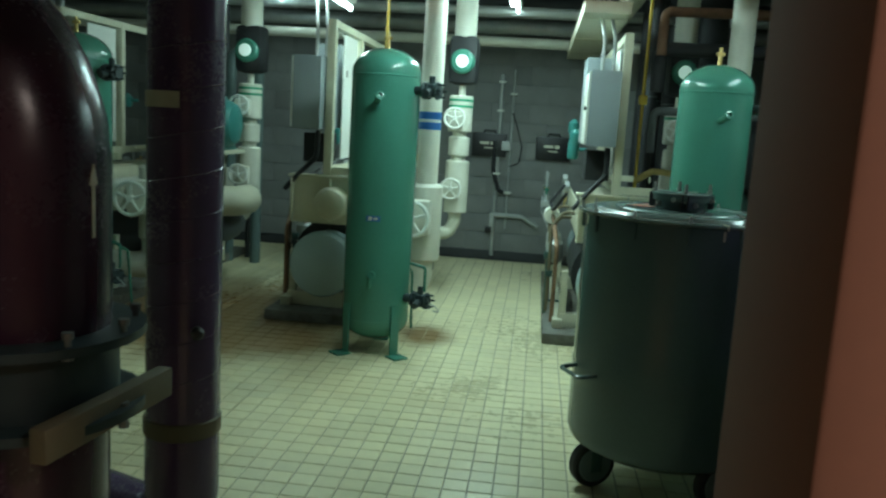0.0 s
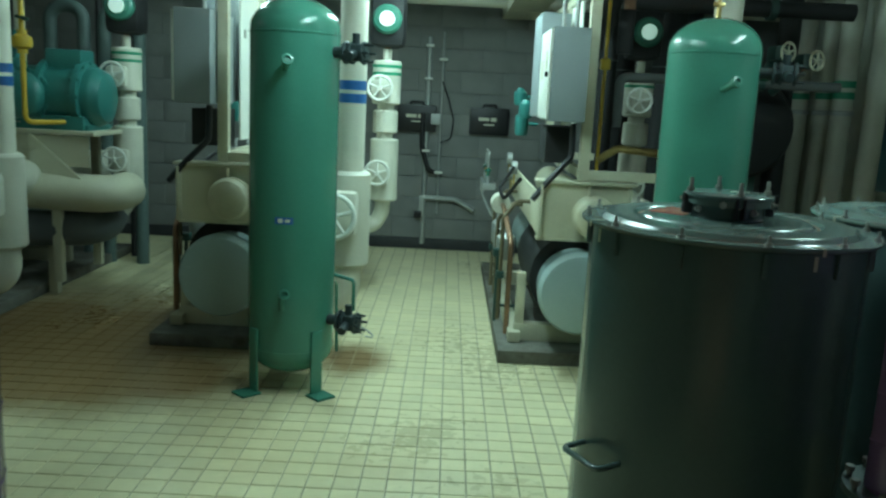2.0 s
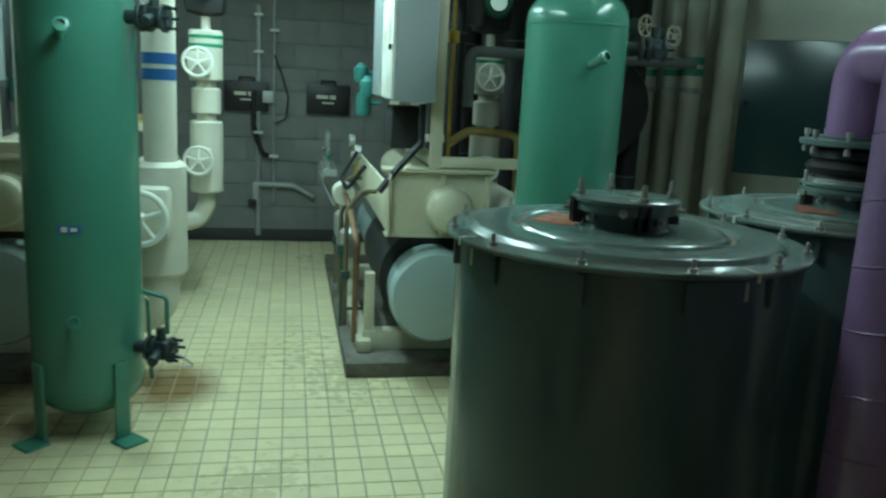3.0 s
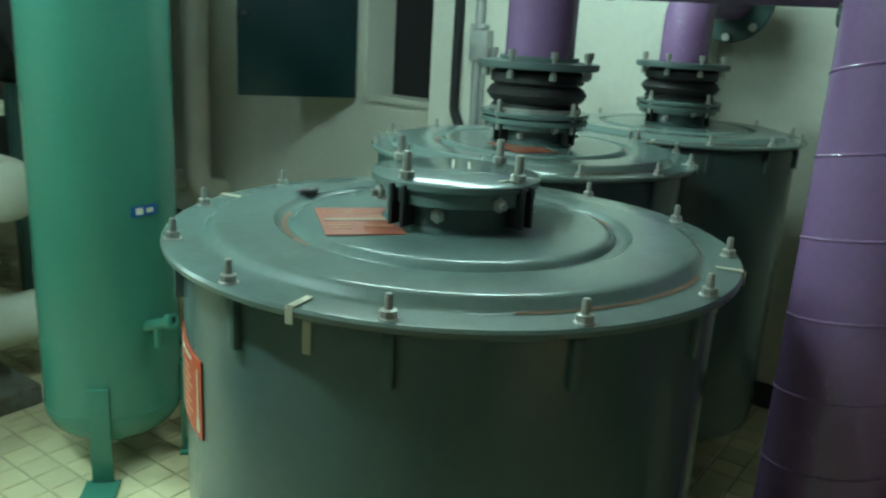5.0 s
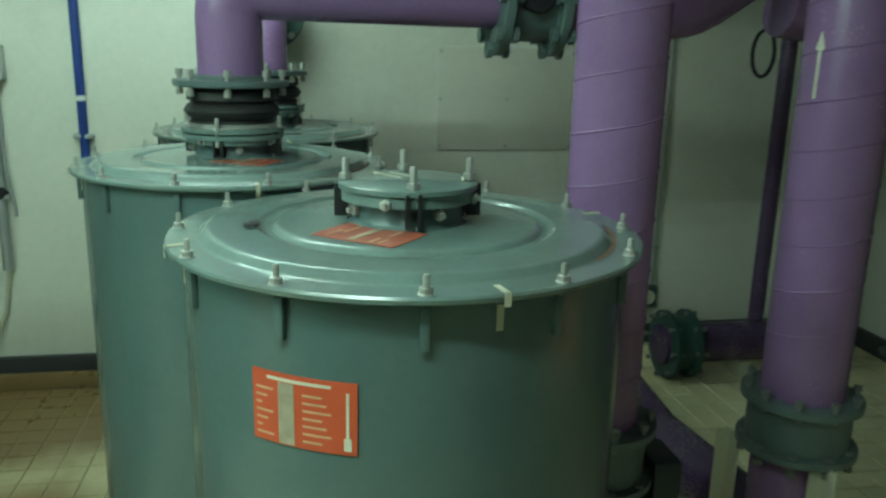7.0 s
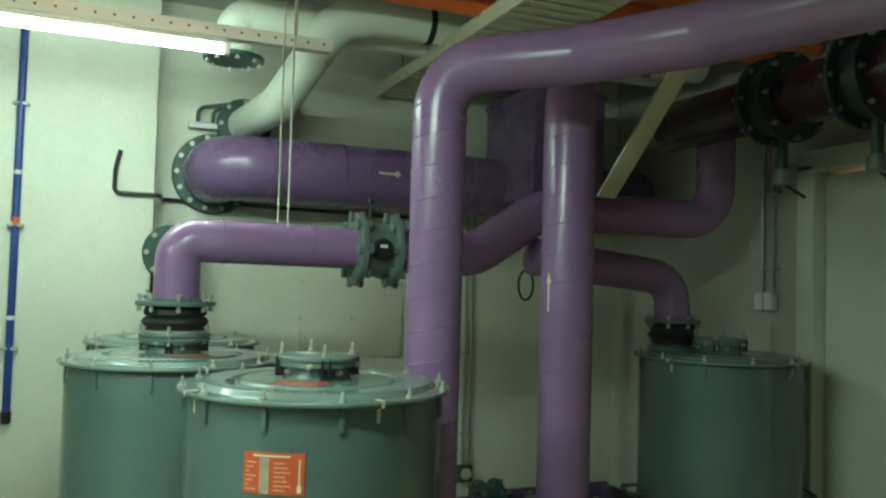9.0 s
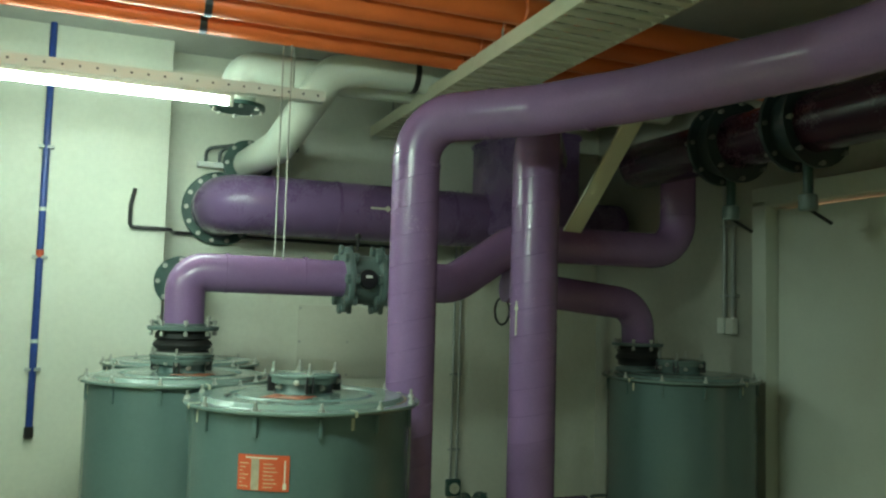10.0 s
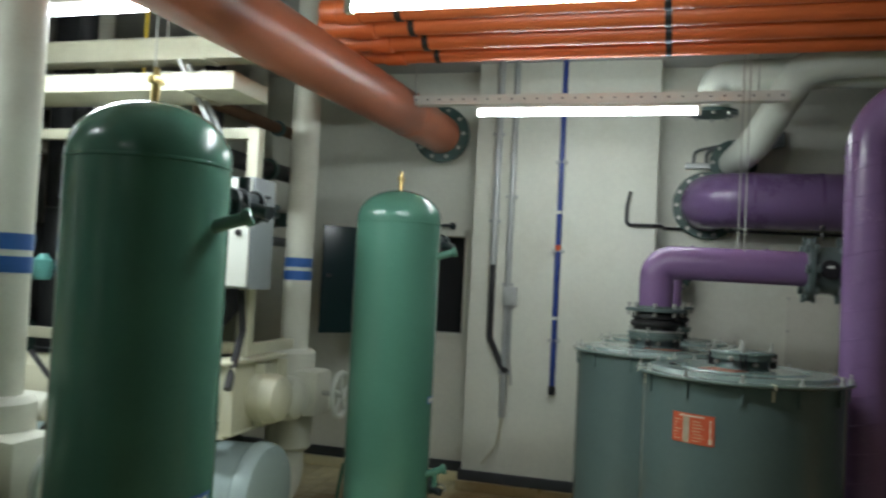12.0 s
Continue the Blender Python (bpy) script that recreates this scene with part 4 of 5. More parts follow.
# ---- refrigeration units: one every 1.95 m ----
def vessel(at):
    v = thing("pressure_vessel", at, "tall green painted pressure vessel with domed ends on legs", "pressure vessel", "green vessels")
    r = 0.208
    low = [(r * math.sin(math.radians(9 * k)), 0.205 - 0.13 * math.cos(math.radians(9 * k))) for k in range(11)]
    top = [(r * math.cos(math.radians(7.5 * k)), 1.715 + 0.147 * math.sin(math.radians(7.5 * k))) for k in range(13)]
    top[-1] = (0, 1.862)
    part("shell", lathe(NB(), [*low, (r, 0.22), (r, 0.25), (r, 1.66), (r, 1.688), (r, 1.692), (r + 0.003, 1.694), (r + 0.003, 1.700), (r, 1.702), (r, 1.706), *top], None, 64), GREEN, v)
    part("weld_seam", ring(NB(), (0, 0, 0.215), (0, 0, 1), r - 0.001, 0.003, 48, 6), GREEN, v)
    for a in (226, 315, 90):
        m = Matrix.Rotation(math.radians(a), 4, "Z")
        bm = NB()
        box(bm, (r + 0.006, 0, 0.16), (0.012, 0.062, 0.32), 0.002)
        box(bm, (r + 0.045, 0, 0.006), (0.10, 0.10, 0.012), 0.002)
        bmesh.ops.transform(bm, matrix=m, verts=bm.verts)
        part("leg", bm, GREEN, v)
    for z, name in ((1.545, "upper_nozzle"), (0.50, "lower_nozzle")):
        q0, q1 = Vector((-0.012, -r + 0.02, z - 0.01)), Vector((0.016, -r - 0.065, z + 0.020))
        bm = cyl(NB(), q0, q1, 0.018, 14)
        lathe(bm, [(0.018, 0), (0.025, 0.003), (0.025, 0.022), (0.014, 0.024), (0.012, 0.012), (0, 0.012)], along(q1, q1 * 2 - q0), 16)
        part(name, bm, GREEN, v)
    bm = cyl(NB(), (0, -r - 0.04, 0.50), (0, -r - 0.04, 0.44), 0.013, 12)
    part("drain_cock", bm, GREEN, v)
    bm = cyl(NB(), (r - 0.02, 0.0, 1.62), (r + 0.05, 0.0, 1.62), 0.03, 16)
    part("outlet", bm, GREEN, v)
    turn = Matrix.Rotation(math.radians(-20), 4, "Z")
    for z, name in ((1.62, "upper_valve"), (0.36, "lower_valve")):
        bm = NB()
        cyl(bm, (r - 0.02, 0, z), (r + 0.16, 0, z), 0.026, 14)
        for x in (r + 0.05, r + 0.08, r + 0.14):
            cyl(bm, (x, 0, z), (x + 0.014, 0, z), 0.052, 16, 0.003)
        box(bm, (r + 0.105, 0, z), (0.07, 0.07, 0.075), 0.012)
        cyl(bm, (r + 0.105, 0, z), (r + 0.105, 0, z + 0.085), 0.018, 12)
        cyl(bm, (r + 0.105, 0, z), (r + 0.12, -0.10, z - 0.02), 0.02, 12)
        for x in (r + 0.065, r + 0.155):
            for k in range(6):
                a = math.radians(60 * k)
                cyl(bm, (x - 0.016, 0.041 * math.cos(a), z + 0.041 * math.sin(a)), (x + 0.03, 0.041 * math.cos(a), z + 0.041 * math.sin(a)), 0.006, 6)
        bmesh.ops.transform(bm, matrix=turn, verts=bm.verts)
        part(name, bm, FLANGE_DARK, v, "dark green flanged valve")
    bm = tube(NB(), [turn @ Vector(p) for p in ((r + 0.15, -0.02, 0.36), (r + 0.22, -0.04, 0.35), (r + 0.27, -0.03, 0.31), (r + 0.22, -0.05, 0.32))], 0.004, 0.02, 6)
    part("wire_loop", bm, GALV, v)
    bm = tube(NB(), [(r + 0.10, -0.04, 0.40), (r + 0.10, -0.04, 0.55), (r - 0.03, 0.05, 0.56), (r - 0.03, 0.30, 0.45), (r - 0.03, 0.36, 0.06)], 0.009, 0.02, 8)
    part("drain_line", bm, GREEN, v)
    bm = cyl(NB(), (0, 0, 1.85), (0, 0, 1.92), 0.012, 10)
    box(bm, (0, 0, 1.92), (0.05, 0.02, 0.02), 0.004)
    cyl(bm, (0, 0, 1.92), (0, 0, 1.955), 0.009, 8)
    part("vent_valve", bm, BRASS, v, "brass vent valve")
    bm = NB()
    for k in range(9):
        a0, a1 = (math.radians(258 + 2.6 * k), math.radians(258 + 2.6 * (k + 1)))
        bm.faces.new([bm.verts.new((0.2095 * math.cos(a), 0.2095 * math.sin(a), z)) for a, z in ((a0, 0.835), (a1, 0.835), (a1, 0.868), (a0, 0.868))])
    pl = part("label", bm, BAND_BLUE, v, "small blue and white name label")
    curved_label(pl, "label_print", STICKER_WHITE, 0.2108, 262, 268, 0.842, 0.861)
    curved_label(pl, "label_print", STICKER_WHITE, 0.2108, 271, 277, 0.845, 0.858)
    return v


def chiller(at, motor=False):
    """The plinth, the machine and its piping; x to the east, y to the north from the plinth's corner."""
    ox, oy, _ = at
    plinth = box(NB(), (ox + 0.44, oy + 1.25, 0.0375), (0.88, 2.5, 0.075), 0.008)
    solo("plinth", plinth, CONCRETE, "low stained concrete plinth under the chiller", "plinth", "plinths")
    c = thing("chiller", (ox, oy, 0.075), "cream and pale blue chiller with shell, end plate and control cabinet", "chiller", "chillers")
    Z = -0.075
    sh = part("condenser_shell", lathe(NB(), [(0, 0), (0.17, 0.006), (0.212, 0.02), (0.226, 0.05), (0.228, 0.09), (0.218, 0.10), (0.213, 0.11), (0.213, 2.2), (0, 2.2)], along((0.42, -0.12, 0.435 + Z), (0.42, 2.0, 0.435 + Z)), 48), BLUEGREY, c, "pale blue condenser shell with domed end")
    part("foam_jacket", cyl(NB(), (0.42, 0.16, 0.47 + Z), (0.42, 1.0, 0.47 + Z), 0.255, 32), FOAM, c, "black foam jacket")
    for y in (0.25, 1.7):
        bm = NB()
        box(bm, (0.41, y, 0.05), (0.62, 0.08, 0.10), 0.004)
        box(bm, (0.13, y, 0.20), (0.05, 0.06, 0.40), 0.004)
        box(bm, (0.70, y, 0.20), (0.05, 0.06, 0.40), 0.004)
        part("cradle", bm, CREAM, c)
    ep = part("end_plate", box(NB(), (0.42, 0.02, 0.87 + Z), (0.50, 0.015, 0.30), 0.004), CREAM, c, "cream ribbed end plate")
    part("top_flange", box(NB(), (0.42, 0.05, 1.03 + Z), (0.54, 0.13, 0.016), 0.003), CREAM, ep)
    part("bottom_flange", box(NB(), (0.42, 0.05, 0.715 + Z), (0.50, 0.09, 0.014), 0.003), CREAM, ep)
    for x in (0.18, 0.44, 0.655):
        part("rib", box(NB(), (x, -0.01, 0.87 + Z), (0.014, 0.05, 0.29), 0.002), CREAM, ep)
    part("side_plate", box(NB(), (0.185, 1.05, 0.84 + Z), (0.014, 1.9, 0.22), 0.003), CREAM, c)
    part("evaporator_shell", lathe(NB(), [(0, 0), (0.07, 0.006), (0.10, 0.03), (0.112, 0.07), (0.112, 2.1), (0, 2.1)], along((0.465, -0.14, 0.855 + Z), (0.465, 2.0, 0.855 + Z)), 32), CREAM, c, "cream evaporator shell with domed end")
    part("shell_ring", ring(NB(), (0.465, -0.05, 0.855 + Z), (0, 1, 0), 0.112, 0.004, 28, 6), CREAM, c)
    part("evaporator_shell", lathe(NB(), [(0, 0), (0.07, 0.006), (0.10, 0.03), (0.112, 0.07), (0.112, 2.1), (0, 2.1)], along((0.82, -0.05, 0.80 + Z), (0.82, 2.0, 0.80 + Z)), 32), INSUL, c, "cream jacketed shell")
    bm = NB()
    for x, y in ((0.405, 0.06), (0.405, 0.88), (0.405, 1.7)):
        box(bm, (x, y, 1.56 + Z), (0.055, 0.055, 1.04), 0.003)
    for y in (0.06, 1.7):
        box(bm, (0.64, y, 1.07 + Z), (0.42, 0.05, 0.05), 0.003)
    for x in (0.405,):
        box(bm, (x, 0.88, 2.055 + Z), (0.05, 1.6, 0.05), 0.003)
    box(bm, (0.405, 0.88, 1.075 + Z), (0.05, 1.58, 0.05), 0.003)
    part("frame", bm, CREAM, c, "cream steel post frame")
    part("back_panel", box(NB(), (0.395, 0.62, 1.58 + Z), (0.012, 0.40, 0.88), 0.003), WHITE, c, "white enamelled panel behind the cabinet")
    for y in (0.50, 0.74):
        part("panel_hinge", box(NB(), (0.404, y, 1.75 + Z), (0.014, 0.03, 0.05), 0.003), STEEL, c)
    CY, CZ = 0.15, 1.59
    cab = part("control_cabinet", box(NB(), (0.275, CY, CZ + Z), (0.19, 0.45, 0.48), 0.006), PANEL_GREY, c, "blue-grey control cabinet")
    part("cabinet_door", box(NB(), (0.172, CY, CZ + Z), (0.014, 0.43, 0.46), 0.003), WHITE, cab, "pale cabinet door")
    part("door_lock", cyl(NB(), (0.166, CY - 0.17, CZ + Z), (0.150, CY - 0.17, CZ + Z), 0.014, 10, 0.003), BLACK, cab)
    for y, z in ((CY - 0.08, CZ + 0.07), (CY + 0.09, CZ + 0.03)):
        part("notice", box(NB(), (0.163, y, z + Z), (0.003, 0.07, 0.10)), STICKER_WHITE, cab, "white notice")
    part("terminal_box", box(NB(), (0.26, 0.72, 1.66 + Z), (0.17, 0.40, 0.60), 0.006), PANEL_GREY, c, "tall grey electrical cabinet")
    part("cabinet_shroud", box(NB(), (0.28, 0.30, 1.22 + Z), (0.16, 0.30, 0.20), 0.006), FOAM, c, "dark cable shroud")
    part("cable", tube(NB(), [(0.33, 0.05, 1.34 + Z), (0.33, 0.03, 1.16 + Z), (0.20, -0.01, 1.02 + Z), (0.13, -0.03, 0.93 + Z)], 0.017, 0.05, 10), BLACK, c)
    for dx in (0.0, 0.07):
        part("conduit", tube(NB(), [(0.26 + dx, 0.2, 1.80 + Z), (0.26 + dx, 0.2, 2.05 + Z), (0.20 + dx, 0.35, 2.35 + Z)], 0.012, 0.05, 8), GALV, c)
    if motor:
        cm = part("compressor", lathe(NB(), [(0, 0), (0.10, 0.004), (0.16, 0.03), (0.19, 0.08), (0.195, 0.10), (0.195, 0.14), (0.235, 0.145), (0.235, 0.185), (0.21, 0.19), (0.20, 0.30), (0.21, 0.38), (0.245, 0.385), (0.245, 0.425), (0.20, 0.43), (0.19, 0.60), (0.16, 0.66), (0.08, 0.69), (0, 0.695)], along((1.30, 1.15, 1.33 + Z), (0.30, 1.15, 1.33 + Z)), 32), TEAL, c, "teal painted compressor with bolted flanges")
        for x in (1.135, 0.895):
            bolt_ring(cm, (x, 1.15, 1.33 + Z), (1, 0, 0), 0.222, 12, 0.012, 0.03, mat=TEAL)
        front = part("cylinder_head", lathe(NB(), [(0, 0), (0.09, 0.0), (0.13, 0.02), (0.15, 0.05), (0.15, 0.09), (0.175, 0.095), (0.175, 0.12), (0.14, 0.13), (0.14, 0.30), (0, 0.30)], along((0.80, 0.86, 1.33 + Z), (0.80, 2.0, 1.33 + Z)), 28), TEAL, cm)
        bolt_ring(front, (0.80, 0.965, 1.33 + Z), (0, 1, 0), 0.162, 10, 0.010, 0.022, mat=TEAL)
        part("terminal_cover", box(NB(), (1.02, 1.15, 1.57 + Z), (0.24, 0.20, 0.13), 0.012), TEAL, cm)
        part("suction_valve", lathe(NB(), [(0, 0), (0.06, 0), (0.06, 0.05), (0.045, 0.06), (0.045, 0.12), (0.07, 0.125), (0.07, 0.15), (0.03, 0.16), (0.02, 0.24), (0, 0.24)], Matrix.Translation((0.72, 1.05, 1.50 + Z)), 16), TEAL, cm)
        part("oil_sump", box(NB(), (0.98, 1.02, 1.16 + Z), (0.42, 0.14, 0.10), 0.02), TEAL, cm)
        for x in (0.75, 1.18):
            part("foot", box(NB(), (x, 1.15, 1.125 + Z), (0.06, 0.36, 0.05), 0.004), TEAL, cm)
        part("side_rail", box(NB(), (0.92, 0.93, 0.98 + Z), (0.62, 0.012, 0.20), 0.003), CREAM, c)
        part("motor_stand", box(NB(), (0.9, 1.25, 1.10 + Z), (0.75, 0.70, 0.03), 0.004), CREAM, c)
        for y in (0.95, 1.55):
            part("stand_leg", box(NB(), (1.0, y, 0.60 + Z), (0.06, 0.05, 1.0), 0.004), CREAM, c)
        gus = NB()
        v = [gus.verts.new(p) for p in ((0.85, 0.92, 1.09 + Z), (1.25, 0.92, 0.75 + Z), (0.85, 0.92, 0.75 + Z), (0.85, 0.90, 1.09 + Z), (1.25, 0.90, 0.75 + Z), (0.85, 0.90, 0.75 + Z))]
        for f in ((0, 1, 2), (5, 4, 3), (0, 3, 4, 1), (1, 4, 5, 2), (2, 5, 3, 0)):
            gus.faces.new([v[q] for q in f])
        part("gusset", gus, CREAM, c, "cream triangular gusset")
    # small bore fittings on the aisle side
    bm = NB()
    cyl(bm, (0.02, 0.75, 0.80 + Z), (0.02, 0.90, 0.80 + Z), 0.062, 20, 0.006)
    part("filter_pot", bm, INSUL, c)
    bm = NB()
    tube(bm, [(0.06, 0.28, 0.02), (0.06, 0.28, 0.55), (0.03, 0.55, 0.72), (0.03, 1.3, 0.72)], 0.016, 0.06, 10)
    part("oil_line", bm, COPPER, c, "copper oil line")
    bm = NB()
    tube(bm, [(-0.02, 1.9, 0.72), (-0.02, 1.9, 0.98), (-0.02, 2.25, 0.98), (-0.02, 2.25, 0.72)], 0.010, 0.03, 8)
    box(bm, (-0.01, 2.1, 0.72), (0.10, 0.55, 0.05), 0.006)
    for k in range(4):
        cyl(bm, (-0.02, 1.88 + 0.13 * k, 0.72), (-0.02, 1.88 + 0.13 * k, 0.80), 0.02, 10)
    part("valve_manifold", bm, GALV, c, "small valve manifold")
    bm = NB()
    cyl(bm, (0.01, 0.62, 0.0), (0.01, 0.62, 0.46), 0.012, 10)
    box(bm, (0.01, 0.62, 0.44), (0.06, 0.06, 0.05), 0.006)
    cyl(bm, (0.01, 0.62, 0.10), (0.16, 0.62, 0.10), 0.010, 8)
    part("drain_valve", bm, GREEN_DARK, c, "dark green drain valve")
    for y, z in ((1.25, 0.92), (1.5, 0.86), (1.75, 0.95)):
        g = part("gauge", cyl(NB(), (0.15, y, z), (0.11, y, z), 0.045, 18, 0.004), GALV, c, "round pressure gauge")
        part("gauge_stem", cyl(NB(), (0.13, y, z - 0.12), (0.13, y, z - 0.03), 0.008, 8), BRASS, g)
    for y in (0.72, 1.02, 1.32):
        part("grey_pot", lathe(NB(), [(0, 0), (0.05, 0), (0.06, 0.02), (0.06, 0.14), (0.045, 0.16), (0.02, 0.17), (0.02, 0.22), (0, 0.22)], Matrix.Translation((0.06, y, 0.38)), 16), GALV, c)
    for y, z, tall in ((0.62, 1.34, 0.12), (0.86, 1.22, 0.16), (1.10, 1.42, 0.12)):
        bm = lathe(NB(), [(0, 0), (0.035, 0), (0.045, 0.02), (0.045, tall - 0.03), (0.03, tall - 0.02), (0.018, tall), (0, tall)], Matrix.Translation((0.155, y + 0.35, z + Z)), 14)
        cyl(bm, (0.155, y + 0.35, z + tall * 0.5 + Z), (0.26, y + 0.35, z + tall * 0.5 + Z), 0.014, 8)
        cyl(bm, (0.155, y + 0.35, z + tall * 0.5 + Z), (0.11, y + 0.35, z + tall * 0.5 + Z), 0.02, 10)
        part("pilot_valve", bm, TEAL, c, "small teal pilot valve")
    for k in range(5):
        y = 1.86 + 0.12 * k
        w = part("cock", lathe(NB(), [(0, 0), (0.012, 0), (0.012, 0.03), (0.024, 0.034), (0.024, 0.05), (0.010, 0.054), (0, 0.07)], Matrix.Translation((-0.02, y, 0.80)), 10), (GREEN, BRASS, RUST, GREEN, STEEL)[k], c, "small valve spindle")
        part("capillary", tube(NB(), [(-0.02, y, 0.74), (-0.06, y, 0.66), (0.02, y - 0.05, 0.50), (0.12, y - 0.05, 0.46)], 0.006, 0.04, 6), GALV, c)
    for y, z0, z1 in ((0.48, 0.05, 0.78), (0.95, 0.10, 0.70), (1.40, 0.05, 0.74)):
        part("drop_pipe", tube(NB(), [(0.02, y, z0), (0.02, y, z1 - 0.1), (0.10, y + 0.04, z1), (0.19, y + 0.04, z1)], 0.013, 0.05, 8), TAN, c, "brown stained pipe")
        part("pipe_cock", box(NB(), (0.02, y, z0 + 0.28), (0.05, 0.04, 0.045), 0.008), GREEN_DARK, c)
    part("hose", tube(NB(), [(0.10, 0.40, 1.00 + Z), (0.02, 0.52, 0.86 + Z), (0.0, 0.72, 0.90 + Z), (0.10, 0.95, 1.02 + Z)], 0.012, 0.08, 8), BLACK, c)
    part("base_rail", box(NB(), (0.10, 1.1, 0.035), (0.07, 1.9, 0.06), 0.004), CREAM, c)
    return c


def valve_column(at):
    """A white jacketed riser with two handwheels and a black-wrapped actuator with a lit green dial."""
    v = thing("valve_column", at, "white insulated riser with handwheels, green bands and a foam-wrapped actuator", "pipe", "valve columns")
    bm = NB()
    tube(bm, [(-0.30, -0.30, 0.52), (-0.05, 0, 0.52), (0, 0, 0.62), (0, 0, 0.75)], 0.055, 0.10, 16)
    cyl(bm, (0, 0, 0.70), (0, 0, 1.14), 0.10, 24, 0.01)
    cyl(bm, (0, 0, 1.14), (0, 0, 1.18), 0.06, 16)
    cyl(bm, (0, 0, 1.18), (0, 0, 1.34), 0.088, 24, 0.01)
    cyl(bm, (0, 0, 1.34), (0, 0, 1.38), 0.06, 16)
    cyl(bm, (0, 0, 1.38), (0, 0, 1.68), 0.10, 24, 0.01)
    cyl(bm, (0, 0, 1.68), (0, 0, 1.76), 0.03, 12)
    cyl(bm, (0, 0, 2.15), (0, 0, CEIL), 0.09, 24)
    part("riser", bm, INSUL, v)
    bm = NB()
    cyl(bm, (0, 0, 1.58), (0, 0, 1.60), 0.1025, 24)
    cyl(bm, (0, 0, 1.63), (0, 0, 1.65), 0.1025, 24)
    part("band", bm, BAND_GREEN, v, "green marking band")
    bm = NB()
    box(bm, (-0.03, -0.06, 1.48), (0.14, 0.14, 0.14), 0.02)
    box(bm, (-0.03, -0.06, 0.90), (0.14, 0.14, 0.16), 0.02)
    part("bonnet", bm, INSUL, v)
    for z in (1.49, 0.91):
        part("spindle", cyl(NB(), (-0.03, -0.10, z), (-0.03, -0.20, z), 0.012, 10), STEEL, v)
        handwheel(v, (-0.03, -0.19, z), (0, -1, 0), 0.082, WHITE)
    bm = NB()
    box(bm, (0, 0.02, 1.97), (0.24, 0.24, 0.40), 0.06)
    part("actuator", bm, FOAM, v, "black foam wrapped actuator")
    d = part("dial_housing", lathe(NB(), [(0, 0), (0.10, 0), (0.10, 0.05), (0.085, 0.07), (0.06, 0.075), (0, 0.075)], along((0.0, -0.08, 1.95), (0.0, -0.2, 1.95)), 28), GREEN, v, "green round dial housing")
    part("dial", cyl(NB(), (0, -0.15, 1.95), (0, -0.166, 1.95), 0.052, 24, 0.004), GAUGE, d, "lit pale green dial")
    part("stem", cyl(NB(), (0, 0, 1.68), (0, 0, 1.80), 0.018, 10), COPPER, v)
    return v


def band_column(at):
    """A white riser with two blue bands over a boxed valve body."""
    v = thing("insulated_riser", at, "white insulated riser with blue bands over a boxed valve", "pipe", "banded risers")
    bm = NB()
    cyl(bm, (0, 0, 1.0), (0, 0, CEIL), 0.075, 24)
    part("riser", bm, INSUL, v)
    bm = NB()
    cyl(bm, (0, 0, 1.39), (0, 0, 1.44), 0.0775, 24)
    cyl(bm, (0, 0, 1.46), (0, 0, 1.51), 0.0775, 24)
    part("band", bm, BAND_BLUE, v, "blue marking bands")
    bm = NB()
    cyl(bm, (-0.01, 0, 0.48), (-0.01, 0, 1.02), 0.125, 28, 0.02)
    box(bm, (-0.04, -0.14, 0.80), (0.20, 0.14, 0.24), 0.03)
    part("valve_box", bm, INSUL, v, "cream insulated valve body")
    part("spindle", cyl(NB(), (-0.05, -0.2, 0.80), (-0.05, -0.32, 0.80), 0.014, 10), STEEL, v)
    handwheel(v, (-0.05, -0.31, 0.80), (0, -1, 0), 0.115, WHITE)
    part("elbow", tube(NB(), [(-0.02, 0, 0.50), (-0.02, 0, 0.28), (-0.40, 0, 0.28)], 0.095, 0.16, 24), INSUL, v)
    return v


vessel((0.787, 7.78, 0))
vessel((2.72, 7.76, 0))
vessel((-1.18, 7.74, 0))
for k in range(3):
    x = 1.85 - 1.95 * k
    chiller((x, 8.25, 0), k == 2)
for x in (1.06, 2.83, -0.77):
    valve_column((x, 9.70, 0))
for x in (0.98, 2.98, -0.97):
    band_column((x, 8.42, 0))


# Invented black drum that fills the dark space behind the chiller.
dark_filler = thing("suction_drum", (3.42, 9.1, 0.0), "added black horizontal drum on legs standing for darkness behind the chiller", "vessel")
part("shell", lathe(NB(), [(0, 0), (0.18, 0.01), (0.29, 0.06), (0.33, 0.14), (0.33, 1.7), (0.29, 1.78), (0, 1.84)], along((0, 0, 1.35), (0, 1, 1.35)), 32), FOAM, dark_filler)
for y in (0.3, 1.4):
    part("leg", box(NB(), (0, y, 0.52), (0.34, 0.06, 1.04), 0.006), GREEN_DARK, dark_filler)
for y, z, r, mat, lab in ((8.9, 1.62, 0.03, GREY_FOAM, "grey foam wrapped pipe"), (8.85, 2.05, 0.05, FOAM, "black foam wrapped pipe"), (8.8, 2.3, 0.035, RUST, "rusty brown pipe")):
    p = thing("cross_pipe", (2.45, y, z), lab + " running across behind the vessel", "pipe", "cross pipes")
    part("pipe", cyl(NB(), (0.15, 0, 0), (1.40, 0, 0), r, 14), mat, p)
    part("drop", tube(NB(), [(0.2, 0, 0), (0.08, 0, 0), (0.08, 0, -0.30)], r * 0.98, r * 1.6, 14), mat, p)
    part("collar", cyl(NB(), (0.9, 0, 0), (0.94, 0, 0), r * 1.35, 14), GREEN_DARK, p)
